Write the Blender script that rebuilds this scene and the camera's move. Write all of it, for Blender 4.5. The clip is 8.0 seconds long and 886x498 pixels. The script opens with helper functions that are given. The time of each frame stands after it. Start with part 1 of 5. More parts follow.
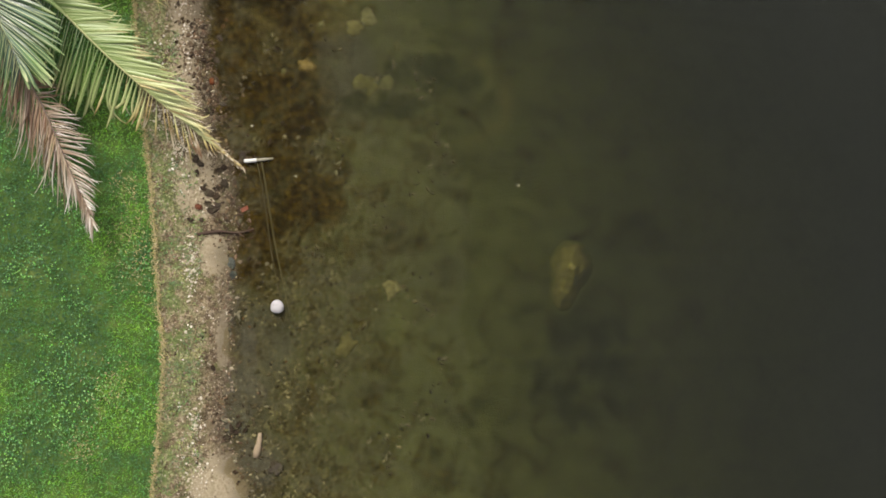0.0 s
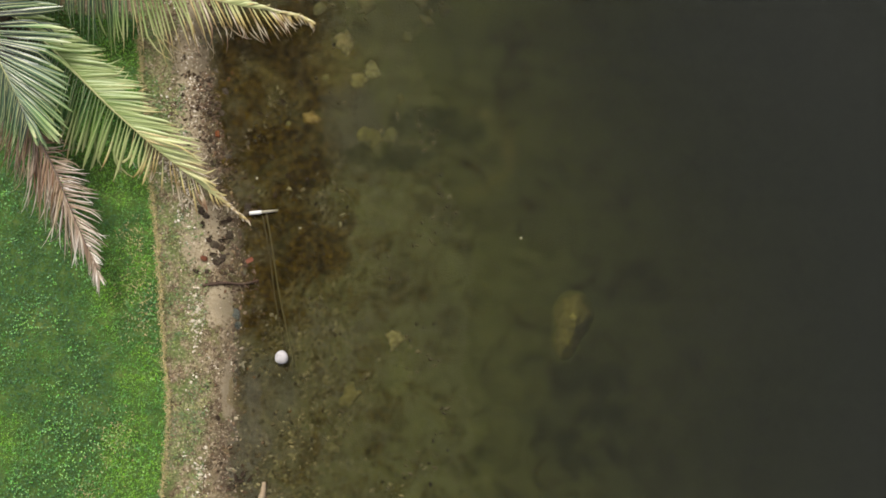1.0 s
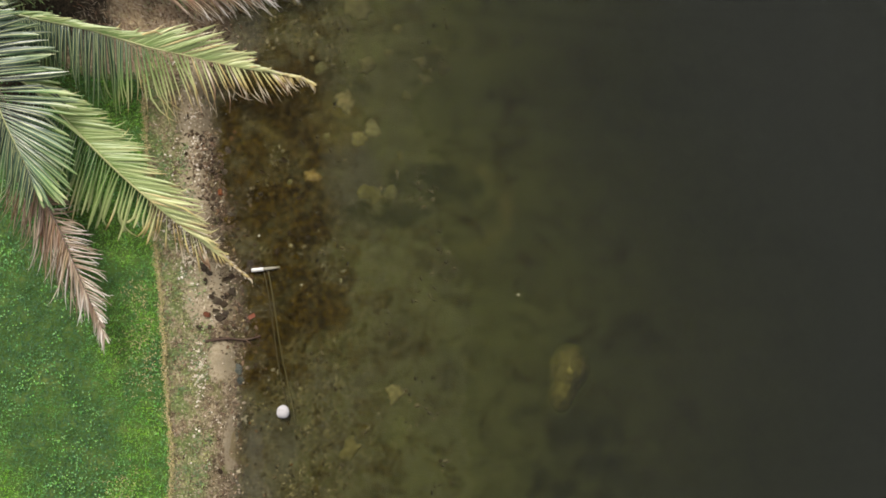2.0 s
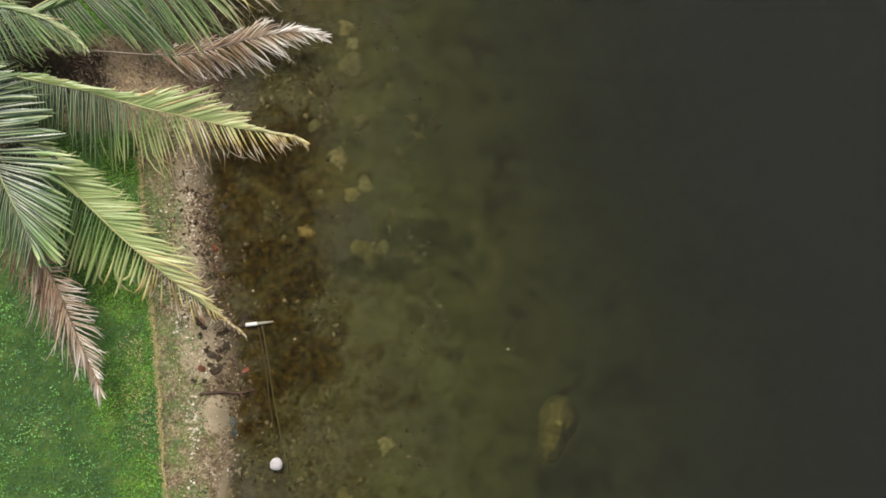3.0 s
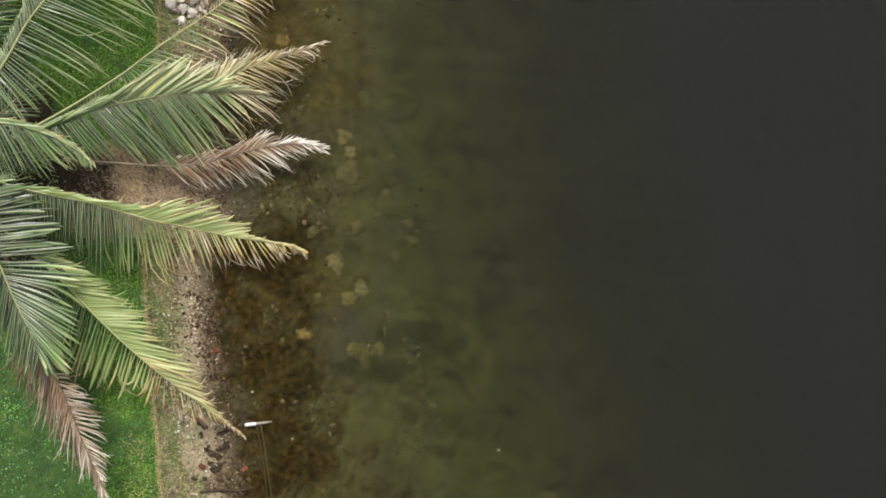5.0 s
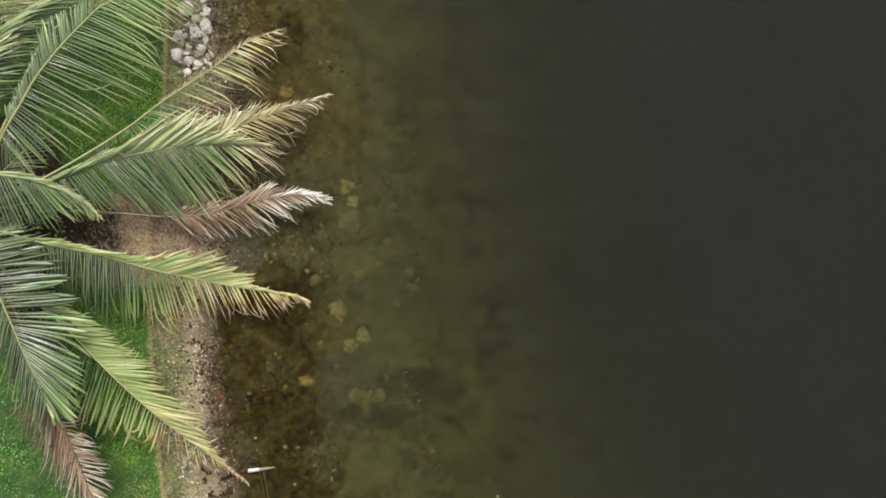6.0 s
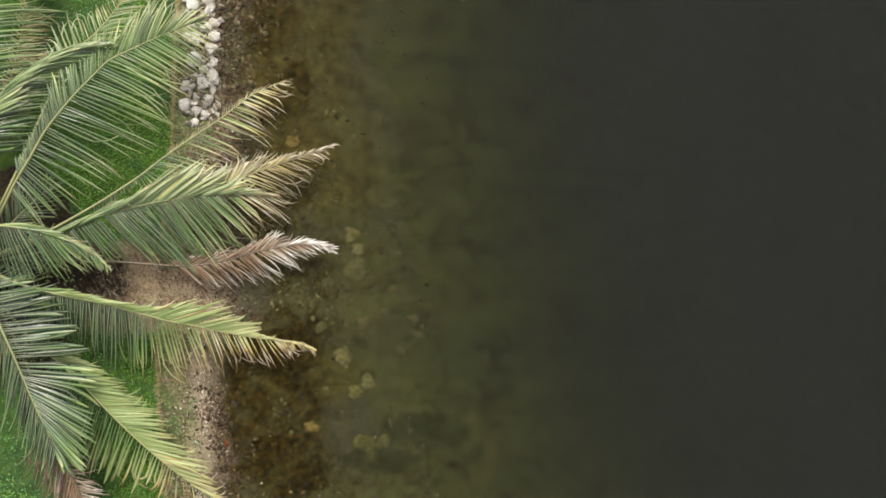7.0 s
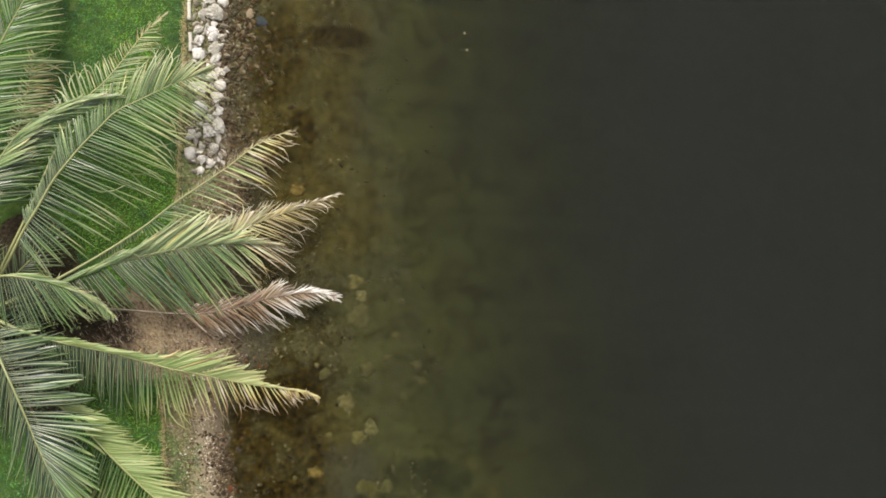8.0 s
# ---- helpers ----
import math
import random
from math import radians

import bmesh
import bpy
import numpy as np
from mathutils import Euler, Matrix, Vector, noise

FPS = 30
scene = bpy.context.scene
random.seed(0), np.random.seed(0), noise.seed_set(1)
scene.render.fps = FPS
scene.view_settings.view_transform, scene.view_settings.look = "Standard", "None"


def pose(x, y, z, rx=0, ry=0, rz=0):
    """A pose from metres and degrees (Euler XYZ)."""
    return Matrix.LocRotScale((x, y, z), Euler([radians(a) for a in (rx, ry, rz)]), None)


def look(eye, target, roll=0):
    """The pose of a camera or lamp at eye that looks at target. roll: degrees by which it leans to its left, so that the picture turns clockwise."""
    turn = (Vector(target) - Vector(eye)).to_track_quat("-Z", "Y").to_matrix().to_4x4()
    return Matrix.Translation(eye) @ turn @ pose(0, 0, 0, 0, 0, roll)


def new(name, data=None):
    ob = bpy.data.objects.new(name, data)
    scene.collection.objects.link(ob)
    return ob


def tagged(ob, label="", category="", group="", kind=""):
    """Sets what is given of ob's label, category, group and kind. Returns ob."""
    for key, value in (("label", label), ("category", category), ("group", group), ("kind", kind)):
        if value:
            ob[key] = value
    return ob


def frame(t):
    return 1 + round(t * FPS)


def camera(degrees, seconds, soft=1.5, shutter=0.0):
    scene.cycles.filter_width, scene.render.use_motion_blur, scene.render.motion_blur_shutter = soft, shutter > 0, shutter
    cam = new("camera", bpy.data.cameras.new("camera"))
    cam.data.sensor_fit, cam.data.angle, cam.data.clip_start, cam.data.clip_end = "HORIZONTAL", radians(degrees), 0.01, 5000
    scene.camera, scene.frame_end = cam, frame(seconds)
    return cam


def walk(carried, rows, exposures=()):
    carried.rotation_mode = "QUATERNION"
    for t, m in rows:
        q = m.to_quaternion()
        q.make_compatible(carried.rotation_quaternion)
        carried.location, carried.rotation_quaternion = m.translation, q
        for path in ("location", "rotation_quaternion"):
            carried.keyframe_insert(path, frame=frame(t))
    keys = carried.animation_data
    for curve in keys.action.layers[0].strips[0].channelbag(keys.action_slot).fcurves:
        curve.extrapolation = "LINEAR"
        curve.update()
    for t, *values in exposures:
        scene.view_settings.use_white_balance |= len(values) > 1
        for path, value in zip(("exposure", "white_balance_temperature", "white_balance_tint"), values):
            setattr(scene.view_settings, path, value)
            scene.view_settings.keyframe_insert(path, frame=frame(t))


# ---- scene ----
cam = camera(45, 8.0, soft=1.75)
# The drone looks straight down, drifts along the shore and climbs a little.
PATH = [
    (0.0, pose(0.056, -0.009, 17.035, 0, 0, 0.00)),
    (0.5, pose(0.024, 0.406, 17.102, 0, 0, 0.08)),
    (1.0, pose(0.008, 0.821, 17.209, 0, 0, 0.17)),
    (1.5, pose(-0.010, 1.285, 17.362, 0, 0, 0.19)),
    (3.0, pose(0.168, 2.662, 17.794, 0, 0, 0.31)),
    (3.5, pose(0.205, 3.144, 17.968, 0, 0, 0.47)),
    (4.0, pose(0.240, 3.586, 18.161, 0, 0, 0.49)),
    (4.5, pose(0.261, 4.006, 18.266, 0, 0, 0.58)),
    (6.0, pose(0.236, 5.306, 18.695, 0, 0, 0.91)),
    (6.5, pose(0.186, 5.695, 18.802, 0, 0, 0.96)),
    (7.0, pose(0.150, 6.153, 18.932, 0, 0, 1.00)),
    (7.5, pose(0.115, 6.567, 19.025, 0, 0, 1.04)),
    (8.0, pose(0.078, 7.009, 19.092, 0, 0, 1.22)),
]
walk(cam, PATH)

# ---- world, sun, exposure ----
world = bpy.data.worlds.new("overcast_sky")
scene.world = world
world.use_nodes = True
wn, wl = world.node_tree.nodes, world.node_tree.links
sky = wn.new("ShaderNodeTexSky")
sky.sky_type, sky.sun_disc = "NISHITA", False
sky.sun_elevation, sky.sun_rotation = radians(52.7), radians(-17)
sky.air_density, sky.dust_density = 1.0, 3.0
grey = wn.new("ShaderNodeHueSaturation")
grey.inputs["Saturation"].default_value = 0.06
wl.new(sky.outputs["Color"], grey.inputs["Color"])
wl.new(grey.outputs["Color"], wn["Background"].inputs["Color"])
wn["Background"].inputs["Strength"].default_value = 0.12
sun_data = bpy.data.lights.new("sun", "SUN")
sun_data.energy, sun_data.angle, sun_data.color = 2.7, radians(24), (1.0, 0.95, 0.82)
sun = new("sun", sun_data)
sun.matrix_world = look((-5, 16, 22), (0, 0, 0))
scene.view_settings.exposure = 0.7


# ---- node helpers ----
class Mat:
    """A node material with short calls for the usual nodes."""

    def __init__(self, name):
        self.m = bpy.data.materials.new(name)
        self.m.use_nodes = True
        self.n, self.l = self.m.node_tree.nodes, self.m.node_tree.links
        self.bsdf = self.n["Principled BSDF"]
        self.out = self.n["Material Output"]
        geo = self.n.new("ShaderNodeNewGeometry")
        self.pos, self.island = geo.outputs["Position"], geo.outputs["Random Per Island"]
        self.rand = self.n.new("ShaderNodeObjectInfo").outputs["Random"]

    def put(self, socket, value):
        if isinstance(value, bpy.types.NodeSocket):
            self.l.new(value, socket)
        else:
            socket.default_value = value

    def noise(self, scale, detail=4.0, rough=0.55, stretch=(1, 1, 1), offset=0.0, warp=0.0):
        mp = self.n.new("ShaderNodeMapping")
        mp.inputs["Scale"].default_value = stretch
        mp.inputs["Location"].default_value = (offset, offset * 0.7, offset * 1.3)
        self.l.new(self.pos, mp.inputs["Vector"])
        nz = self.n.new("ShaderNodeTexNoise")
        nz.inputs["Scale"].default_value, nz.inputs["Detail"].default_value = scale, detail
        nz.inputs["Roughness"].default_value, nz.inputs["Distortion"].default_value = rough, warp
        self.l.new(mp.outputs["Vector"], nz.inputs["Vector"])
        return nz.outputs["Fac"]

    def voronoi(self, scale, offset=0.0, feature="F1", out="Distance"):
        mp = self.n.new("ShaderNodeMapping")
        mp.inputs["Location"].default_value = (offset, offset, offset)
        self.l.new(self.pos, mp.inputs["Vector"])
        v = self.n.new("ShaderNodeTexVoronoi")
        v.feature = feature
        v.inputs["Scale"].default_value = scale
        self.l.new(mp.outputs["Vector"], v.inputs["Vector"])
        return v.outputs[out]

    def attr(self, name):
        a = self.n.new("ShaderNodeAttribute")
        a.attribute_name = name
        return a.outputs["Fac"]

    def ramp(self, fac, stops, interp="LINEAR"):
        r = self.n.new("ShaderNodeValToRGB")
        r.color_ramp.interpolation = interp
        e = r.color_ramp.elements
        while len(e) < len(stops):
            e.new(0.5)
        for k, (p, c) in enumerate(stops):
            e[k].position = p
            e[k].color = (*c, 1) if len(c) == 3 else c
        self.put(r.inputs["Fac"], fac)
        return r.outputs["Color"]

    def range(self, value, a, b, lo=0.0, hi=1.0, smooth=True):
        r = self.n.new("ShaderNodeMapRange")
        r.interpolation_type = "SMOOTHSTEP" if smooth else "LINEAR"
        for key, v in (("Value", value), ("From Min", a), ("From Max", b), ("To Min", lo), ("To Max", hi)):
            self.put(r.inputs[key], v)
        return r.outputs["Result"]

    def math(self, op, a, b=0.0, clamp=False):
        m = self.n.new("ShaderNodeMath")
        m.operation, m.use_clamp = op, clamp
        self.put(m.inputs[0], a)
        self.put(m.inputs[1], b)
        return m.outputs[0]

    def mix(self, fac, a, b, blend="MIX"):
        m = self.n.new("ShaderNodeMix")
        m.data_type, m.blend_type = "RGBA", blend
        self.put(m.inputs["Factor"], fac)
        self.put(m.inputs["A"], (*a, 1) if isinstance(a, tuple) else a)
        self.put(m.inputs["B"], (*b, 1) if isinstance(b, tuple) else b)
        return m.outputs["Result"]

    def vary(self, color, fac, hue=0.02, sat=0.2, val=0.3):
        h = self.n.new("ShaderNodeHueSaturation")
        self.put(h.inputs["Color"], color)
        self.put(h.inputs["Value"], self.range(fac, 0, 1, 1 - val, 1 + val, False))
        f2 = self.math("FRACT", self.math("MULTIPLY", fac, 7.31))
        self.put(h.inputs["Hue"], self.range(f2, 0, 1, 0.5 - hue, 0.5 + hue, False))
        f3 = self.math("FRACT", self.math("MULTIPLY", fac, 13.7))
        self.put(h.inputs["Saturation"], self.range(f3, 0, 1, 1 - sat, 1 + sat, False))
        return h.outputs["Color"]

    def bump(self, height, strength=0.4, distance=0.02):
        b = self.n.new("ShaderNodeBump")
        b.inputs["Strength"].default_value, b.inputs["Distance"].default_value = strength, distance
        self.l.new(height, b.inputs["Height"])
        self.l.new(b.outputs["Normal"], self.bsdf.inputs["Normal"])

    def set(self, color=None, rough=0.8, metal=0.0, spec=0.5):
        if color is not None:
            self.put(self.bsdf.inputs["Base Color"], (*color, 1) if isinstance(color, tuple) else color)
        self.put(self.bsdf.inputs["Roughness"], rough)
        self.put(self.bsdf.inputs["Metallic"], metal)
        self.put(self.bsdf.inputs["Specular IOR Level"], spec)
        return self.m


# ---- materials ----
def ground_material():
    """Lawn soil, muddy bank and silted lake bed on the one sheet of ground."""
    k = Mat("ground_soil")
    big, mid, fine, grit = k.noise(0.8, 3), k.noise(4.0, 5, 0.6, offset=3), k.noise(22, 4, 0.65, offset=7), k.noise(70, 2, 0.7, offset=1)
    turf = k.ramp(mid, [(0.3, (0.028, 0.055, 0.012)), (0.55, (0.05, 0.09, 0.018)), (0.75, (0.10, 0.13, 0.035))])
    turf = k.mix(k.range(fine, 0.52, 0.75), turf, (0.03, 0.045, 0.012))
    cell = k.voronoi(26, 1.0, out="Color")
    chip = k.ramp(cell, [(0.15, (0.04, 0.025, 0.016)), (0.4, (0.13, 0.088, 0.055)), (0.6, (0.24, 0.175, 0.115)), (0.85, (0.40, 0.33, 0.25))])
    soil = k.ramp(fine, [(0.30, (0.040, 0.029, 0.019)), (0.44, (0.122, 0.094, 0.054)), (0.56, (0.225, 0.178, 0.11)), (0.70, (0.36, 0.30, 0.205))])
    soil = k.mix(k.range(k.noise(12, 3, 0.6, offset=2), 0.48, 0.62, 0, 0.75), soil, chip)
    soil = k.mix(k.range(mid, 0.46, 0.60, 0, 0.85), soil, (0.05, 0.03, 0.018))
    soil = k.mix(k.range(k.noise(6, 4, 0.6, offset=13), 0.5, 0.64, 0, 0.7), soil, (0.10, 0.105, 0.035))
    soil = k.mix(k.range(grit, 0.60, 0.72, 0, 0.8), soil, (0.45, 0.38, 0.285))
    mossy = k.math("MULTIPLY", k.range(k.attr("inland"), -0.85, -0.15), k.range(k.noise(3.3, 5, 0.65, offset=81), 0.38, 0.6))
    soil = k.mix(k.math("MULTIPLY", mossy, 0.8), soil, k.ramp(fine, [(0.3, (0.042, 0.064, 0.018)), (0.55, (0.105, 0.145, 0.045)), (0.72, (0.22, 0.245, 0.10))]))
    mulch = k.ramp(fine, [(0.3, (0.14, 0.088, 0.056)), (0.55, (0.26, 0.188, 0.125)), (0.72, (0.36, 0.285, 0.205))])
    ragged = k.math("MULTIPLY", k.math("SUBTRACT", k.noise(3.2, 6, 0.68, offset=19), 0.5), 2.2)
    soil = k.mix(k.range(k.math("ADD", k.attr("mulch"), ragged), 0.1, 0.95, 0, 0.85), soil, mulch)
    # Bare soil under the palm, its colour darkened to include the crown's shade.
    shaded_soil = k.ramp(fine, [(0.35, (0.014, 0.011, 0.008)), (0.6, (0.045, 0.033, 0.02)), (0.75, (0.09, 0.07, 0.04))])
    soil = k.mix(k.range(k.math("ADD", k.attr("shaded_soil"), ragged), 0.15, 0.9), soil, shaded_soil)
    sand = k.ramp(fine, [(0.3, (0.205, 0.16, 0.102)), (0.7, (0.33, 0.275, 0.195))])
    sandy = k.range(k.math("ADD", k.attr("sand"), k.math("ADD", k.math("MULTIPLY", k.math("SUBTRACT", mid, 0.5), 1.3), k.math("MULTIPLY", k.math("SUBTRACT", fine, 0.5), 1.6))), 0.3, 0.95, 0, 0.85)
    soil = k.mix(sandy, soil, sand)
    silt = k.ramp(mid, [(0.3, (0.035, 0.033, 0.020)), (0.5, (0.058, 0.055, 0.036)), (0.7, (0.085, 0.081, 0.053))])
    far = k.ramp(k.noise(1.6, 5, 0.6, offset=21), [(0.32, (0.077, 0.082, 0.034)), (0.5, (0.087, 0.093, 0.038)), (0.68, (0.096, 0.103, 0.042))])
    silt = k.mix(k.range(k.math("ADD", k.attr("offshore"), k.math("MULTIPLY", k.math("SUBTRACT", k.noise(1.3, 5, 0.65, offset=61), 0.5), 6.5)), 0.2, 4.4), silt, far)
    close = k.range(k.attr("offshore"), 3.0, 1.0, 0.35, 1.0)
    silt = k.mix(k.math("MULTIPLY", close, k.range(k.noise(5, 4, 0.6, (1, 0.5, 1), 11), 0.54, 0.7, 0, 0.5)), silt, (0.028, 0.025, 0.014))
    silt = k.mix(k.math("MULTIPLY", close, k.range(k.noise(3.0, 4, 0.6, (1, 1, 1), 31), 0.52, 0.68, 0, 0.6)), silt, (0.072, 0.068, 0.056))
    silt = k.mix(k.range(k.noise(11, 5, 0.7, (1, 0.7, 1), 37), 0.55, 0.72, 0, 0.4), silt, (0.125, 0.112, 0.05))
    bits = k.ramp(k.voronoi(20, 3.0, out="Color"), [(0.2, (0.02, 0.017, 0.011)), (0.5, (0.06, 0.05, 0.032)), (0.8, (0.12, 0.104, 0.06)), (0.95, (0.22, 0.19, 0.12))])
    near_shore = k.range(k.attr("offshore"), 3.2, 0.4, 0, 0.75)
    silt = k.mix(k.math("MULTIPLY", near_shore, k.range(k.noise(7, 3, 0.6, offset=17), 0.42, 0.6)), silt, bits)
    tufts = k.math("MULTIPLY", k.range(k.noise(9.5, 4, 0.6, (1, 0.8, 1), 47), 0.54, 0.68), k.range(k.attr("offshore"), 3.4, 0.6, 0.15, 0.65))
    silt = k.mix(tufts, silt, k.ramp(fine, [(0.35, (0.07, 0.063, 0.028)), (0.65, (0.14, 0.122, 0.06))]))
    clump = k.noise(9, 5, 0.7, offset=41, warp=0.15)
    algae = k.ramp(clump, [(0.32, (0.006, 0.0036, 0.0012)), (0.46, (0.016, 0.010, 0.0025)), (0.6, (0.042, 0.027, 0.0045)), (0.74, (0.092, 0.064, 0.013))])
    algae_mask = k.range(k.math("ADD", k.attr("algae"), k.math("MULTIPLY", k.math("SUBTRACT", k.noise(1.9, 6, 0.66, offset=6, warp=0.8), 0.5), 5.0)), -0.5, 1.5)
    ochre = k.ramp(k.noise(4.5, 5, 0.65, offset=91, warp=0.4), [(0.34, (0.036, 0.027, 0.007)), (0.52, (0.09, 0.07, 0.018)), (0.7, (0.15, 0.118, 0.036))])
    ochre_mask = k.range(k.math("ADD", k.attr("ochre"), k.math("MULTIPLY", k.math("SUBTRACT", k.noise(1.5, 5, 0.65, offset=16), 0.5), 2.5)), 0.0, 1.3, 0, 0.62)
    silt = k.mix(ochre_mask, silt, ochre)
    silt = k.mix(k.math("MULTIPLY", algae_mask, 0.93), silt, algae)
    greyed = k.range(k.math("ADD", k.attr("grey"), k.math("MULTIPLY", k.math("SUBTRACT", k.noise(2.6, 5, 0.65, offset=27), 0.5), 2.2)), 0.1, 1.3, 0, 0.5)
    silt = k.mix(greyed, silt, k.ramp(fine, [(0.35, (0.044, 0.042, 0.037)), (0.65, (0.084, 0.081, 0.071))]))
    silt = k.mix(k.range(k.noise(1.9, 4, 0.6, (0.6, 1.6, 1), 51, 0.8), 0.58, 0.74, 0, 0.38), silt, (0.025, 0.023, 0.014))
    beds = k.range(k.math("ADD", k.attr("weedbed"), k.math("MULTIPLY", k.math("SUBTRACT", k.noise(2.0, 5, 0.65, offset=71, warp=0.5), 0.5), 4.5)), 0.2, 1.5, 0, 0.7)
    silt = k.mix(beds, silt, (0.018, 0.019, 0.010))
    silt = k.mix(k.math("MULTIPLY", k.attr("ridge"), k.range(k.noise(3, 4, 0.6, offset=33), 0.3, 0.6, 0.2, 0.6)), silt, (0.15, 0.135, 0.05))
    wet = k.math("ADD", k.attr("offshore"), k.math("MULTIPLY", k.math("SUBTRACT", fine, 0.5), 0.5))
    land = k.mix(k.range(wet, -0.45, -0.05, 0, 0.8), soil, k.mix(0.7, soil, (0.028, 0.019, 0.011)))
    col = k.mix(k.range(wet, -0.06, 0.14), land, silt)
    onlawn = k.math("ADD", k.math("SUBTRACT", k.attr("inland"), k.math("MULTIPLY", k.math("ADD", k.attr("mulch"), k.attr("shaded_soil")), 3.0)), k.math("MULTIPLY", k.math("SUBTRACT", fine, 0.5), 0.12))
    col = k.mix(k.range(onlawn, -0.03, 0.03), col, turf)
    k.bump(k.math("ADD", k.math("MULTIPLY", fine, 0.6), k.math("MULTIPLY", grit, 0.4)), 0.7, 0.03)
    return k.set(col, k.range(wet, -0.25, 0.05, 0.95, 0.6), spec=k.range(wet, -0.05, 0.1, 0.15, 0.0))


def leaf_material(name, stops, gloss=0.42, through_light=0.25, attr="age_light"):
    """Leaves coloured by how withered and how sunlit they are to look; thin enough to let light through."""
    k = Mat(name)
    age_light = k.math("ADD", k.attr(attr), k.math("MULTIPLY", k.math("SUBTRACT", k.island, 0.5), 0.10))
    col = k.vary(k.ramp(age_light, stops), k.island, 0.015, 0.18, 0.3)
    col = k.mix(k.range(k.noise(35, 3, 0.6), 0.62, 0.8, 0, 0.35), col, (0.20, 0.14, 0.07))
    col = k.mix(k.math("MULTIPLY", k.range(k.attr("rib"), 0.76, 0.92, 0, 0.8), k.range(age_light, 0.5, 0.22)), col, (0.36, 0.38, 0.17))
    k.set(col, k.range(k.island, 0, 1, gloss - 0.1, gloss + 0.12), spec=0.6)
    tr = k.n.new("ShaderNodeBsdfTranslucent")
    k.l.new(col, tr.inputs["Color"])
    mx = k.n.new("ShaderNodeMixShader")
    mx.inputs["Fac"].default_value = through_light
    k.l.new(k.bsdf.outputs[0], mx.inputs[1])
    k.l.new(tr.outputs[0], mx.inputs[2])
    k.l.new(mx.outputs[0], k.out.inputs["Surface"])
    return k.m


def patchy_leaf(name, a, b, c, patch=0.9, val=0.35, toned=False):
    """Small plants: one of three greens by patch, each leaf a little different."""
    k = Mat(name)
    where = k.noise(patch, 5, 0.62, offset=5)
    where = k.math("ADD", where, k.math("MULTIPLY", k.math("SUBTRACT", k.noise(8, 3, 0.6, offset=8), 0.5), 0.4))
    if toned:
        where = k.math("ADD", where, k.math("MULTIPLY", k.attr("lush_lit"), 0.13))
    col = k.ramp(where, [(0.40, a), (0.51, b), (0.62, c)])
    col = k.vary(col, k.island, 0.02, 0.2, val)
    return k.set(col, 0.6, spec=0.35)


def mixed_material(name, colours, scale=30.0, rough=0.85, spec=0.12, val=0.25, bump=0.5, objectwise=False, mottle=0.5):
    """Chips, pebbles or stones: each piece takes one of the colours; mottled."""
    k = Mat(name)
    seed = k.rand if objectwise else k.island
    stops = [((i + 0.5) / len(colours), c) for i, c in enumerate(colours)]
    col = k.vary(k.ramp(seed, stops), k.math("FRACT", k.math("MULTIPLY", seed, 5.7)), 0.01, 0.15, val)
    n1, n2 = k.noise(scale, 5, 0.65), k.noise(scale * 0.3, 3, 0.6, offset=4)
    col = k.mix(k.range(n1, 0.45, 0.72, 0, mottle), col, k.mix(0.6, col, (0.05, 0.04, 0.03)))
    col = k.mix(k.range(n2, 0.5, 0.75, 0, 0.4), col, k.mix(0.5, col, (0.16, 0.16, 0.08)))
    k.bump(n1, bump, 0.015)
    return k.set(col, rough, spec=spec)


def water_material():
    """Clear, faintly rippled surface: mostly lets the light pass, mirrors a little sky."""
    k = Mat("lake_water")
    h = k.math("ADD", k.noise(2.2, 3, 0.5, (1, 0.6, 1)), k.math("MULTIPLY", k.noise(9, 2, 0.5, offset=2), 0.25))
    b = k.n.new("ShaderNodeBump")
    b.inputs["Strength"].default_value, b.inputs["Distance"].default_value = 0.03, 0.05
    k.l.new(h, b.inputs["Height"])
    gl = k.n.new("ShaderNodeBsdfGlossy")
    gl.inputs["Roughness"].default_value = 0.06
    k.l.new(b.outputs["Normal"], gl.inputs["Normal"])
    tp = k.n.new("ShaderNodeBsdfTransparent")
    tp.inputs["Color"].default_value = (0.95, 0.94, 0.86, 1)
    fr = k.n.new("ShaderNodeFresnel")
    fr.inputs["IOR"].default_value = 1.18
    k.l.new(b.outputs["Normal"], fr.inputs["Normal"])
    mx = k.n.new("ShaderNodeMixShader")
    k.l.new(fr.outputs[0], mx.inputs["Fac"])
    k.l.new(tp.outputs[0], mx.inputs[1])
    k.l.new(gl.outputs[0], mx.inputs[2])
    k.l.new(mx.outputs[0], k.out.inputs["Surface"])
    k.n.remove(k.bsdf)
    return k.m


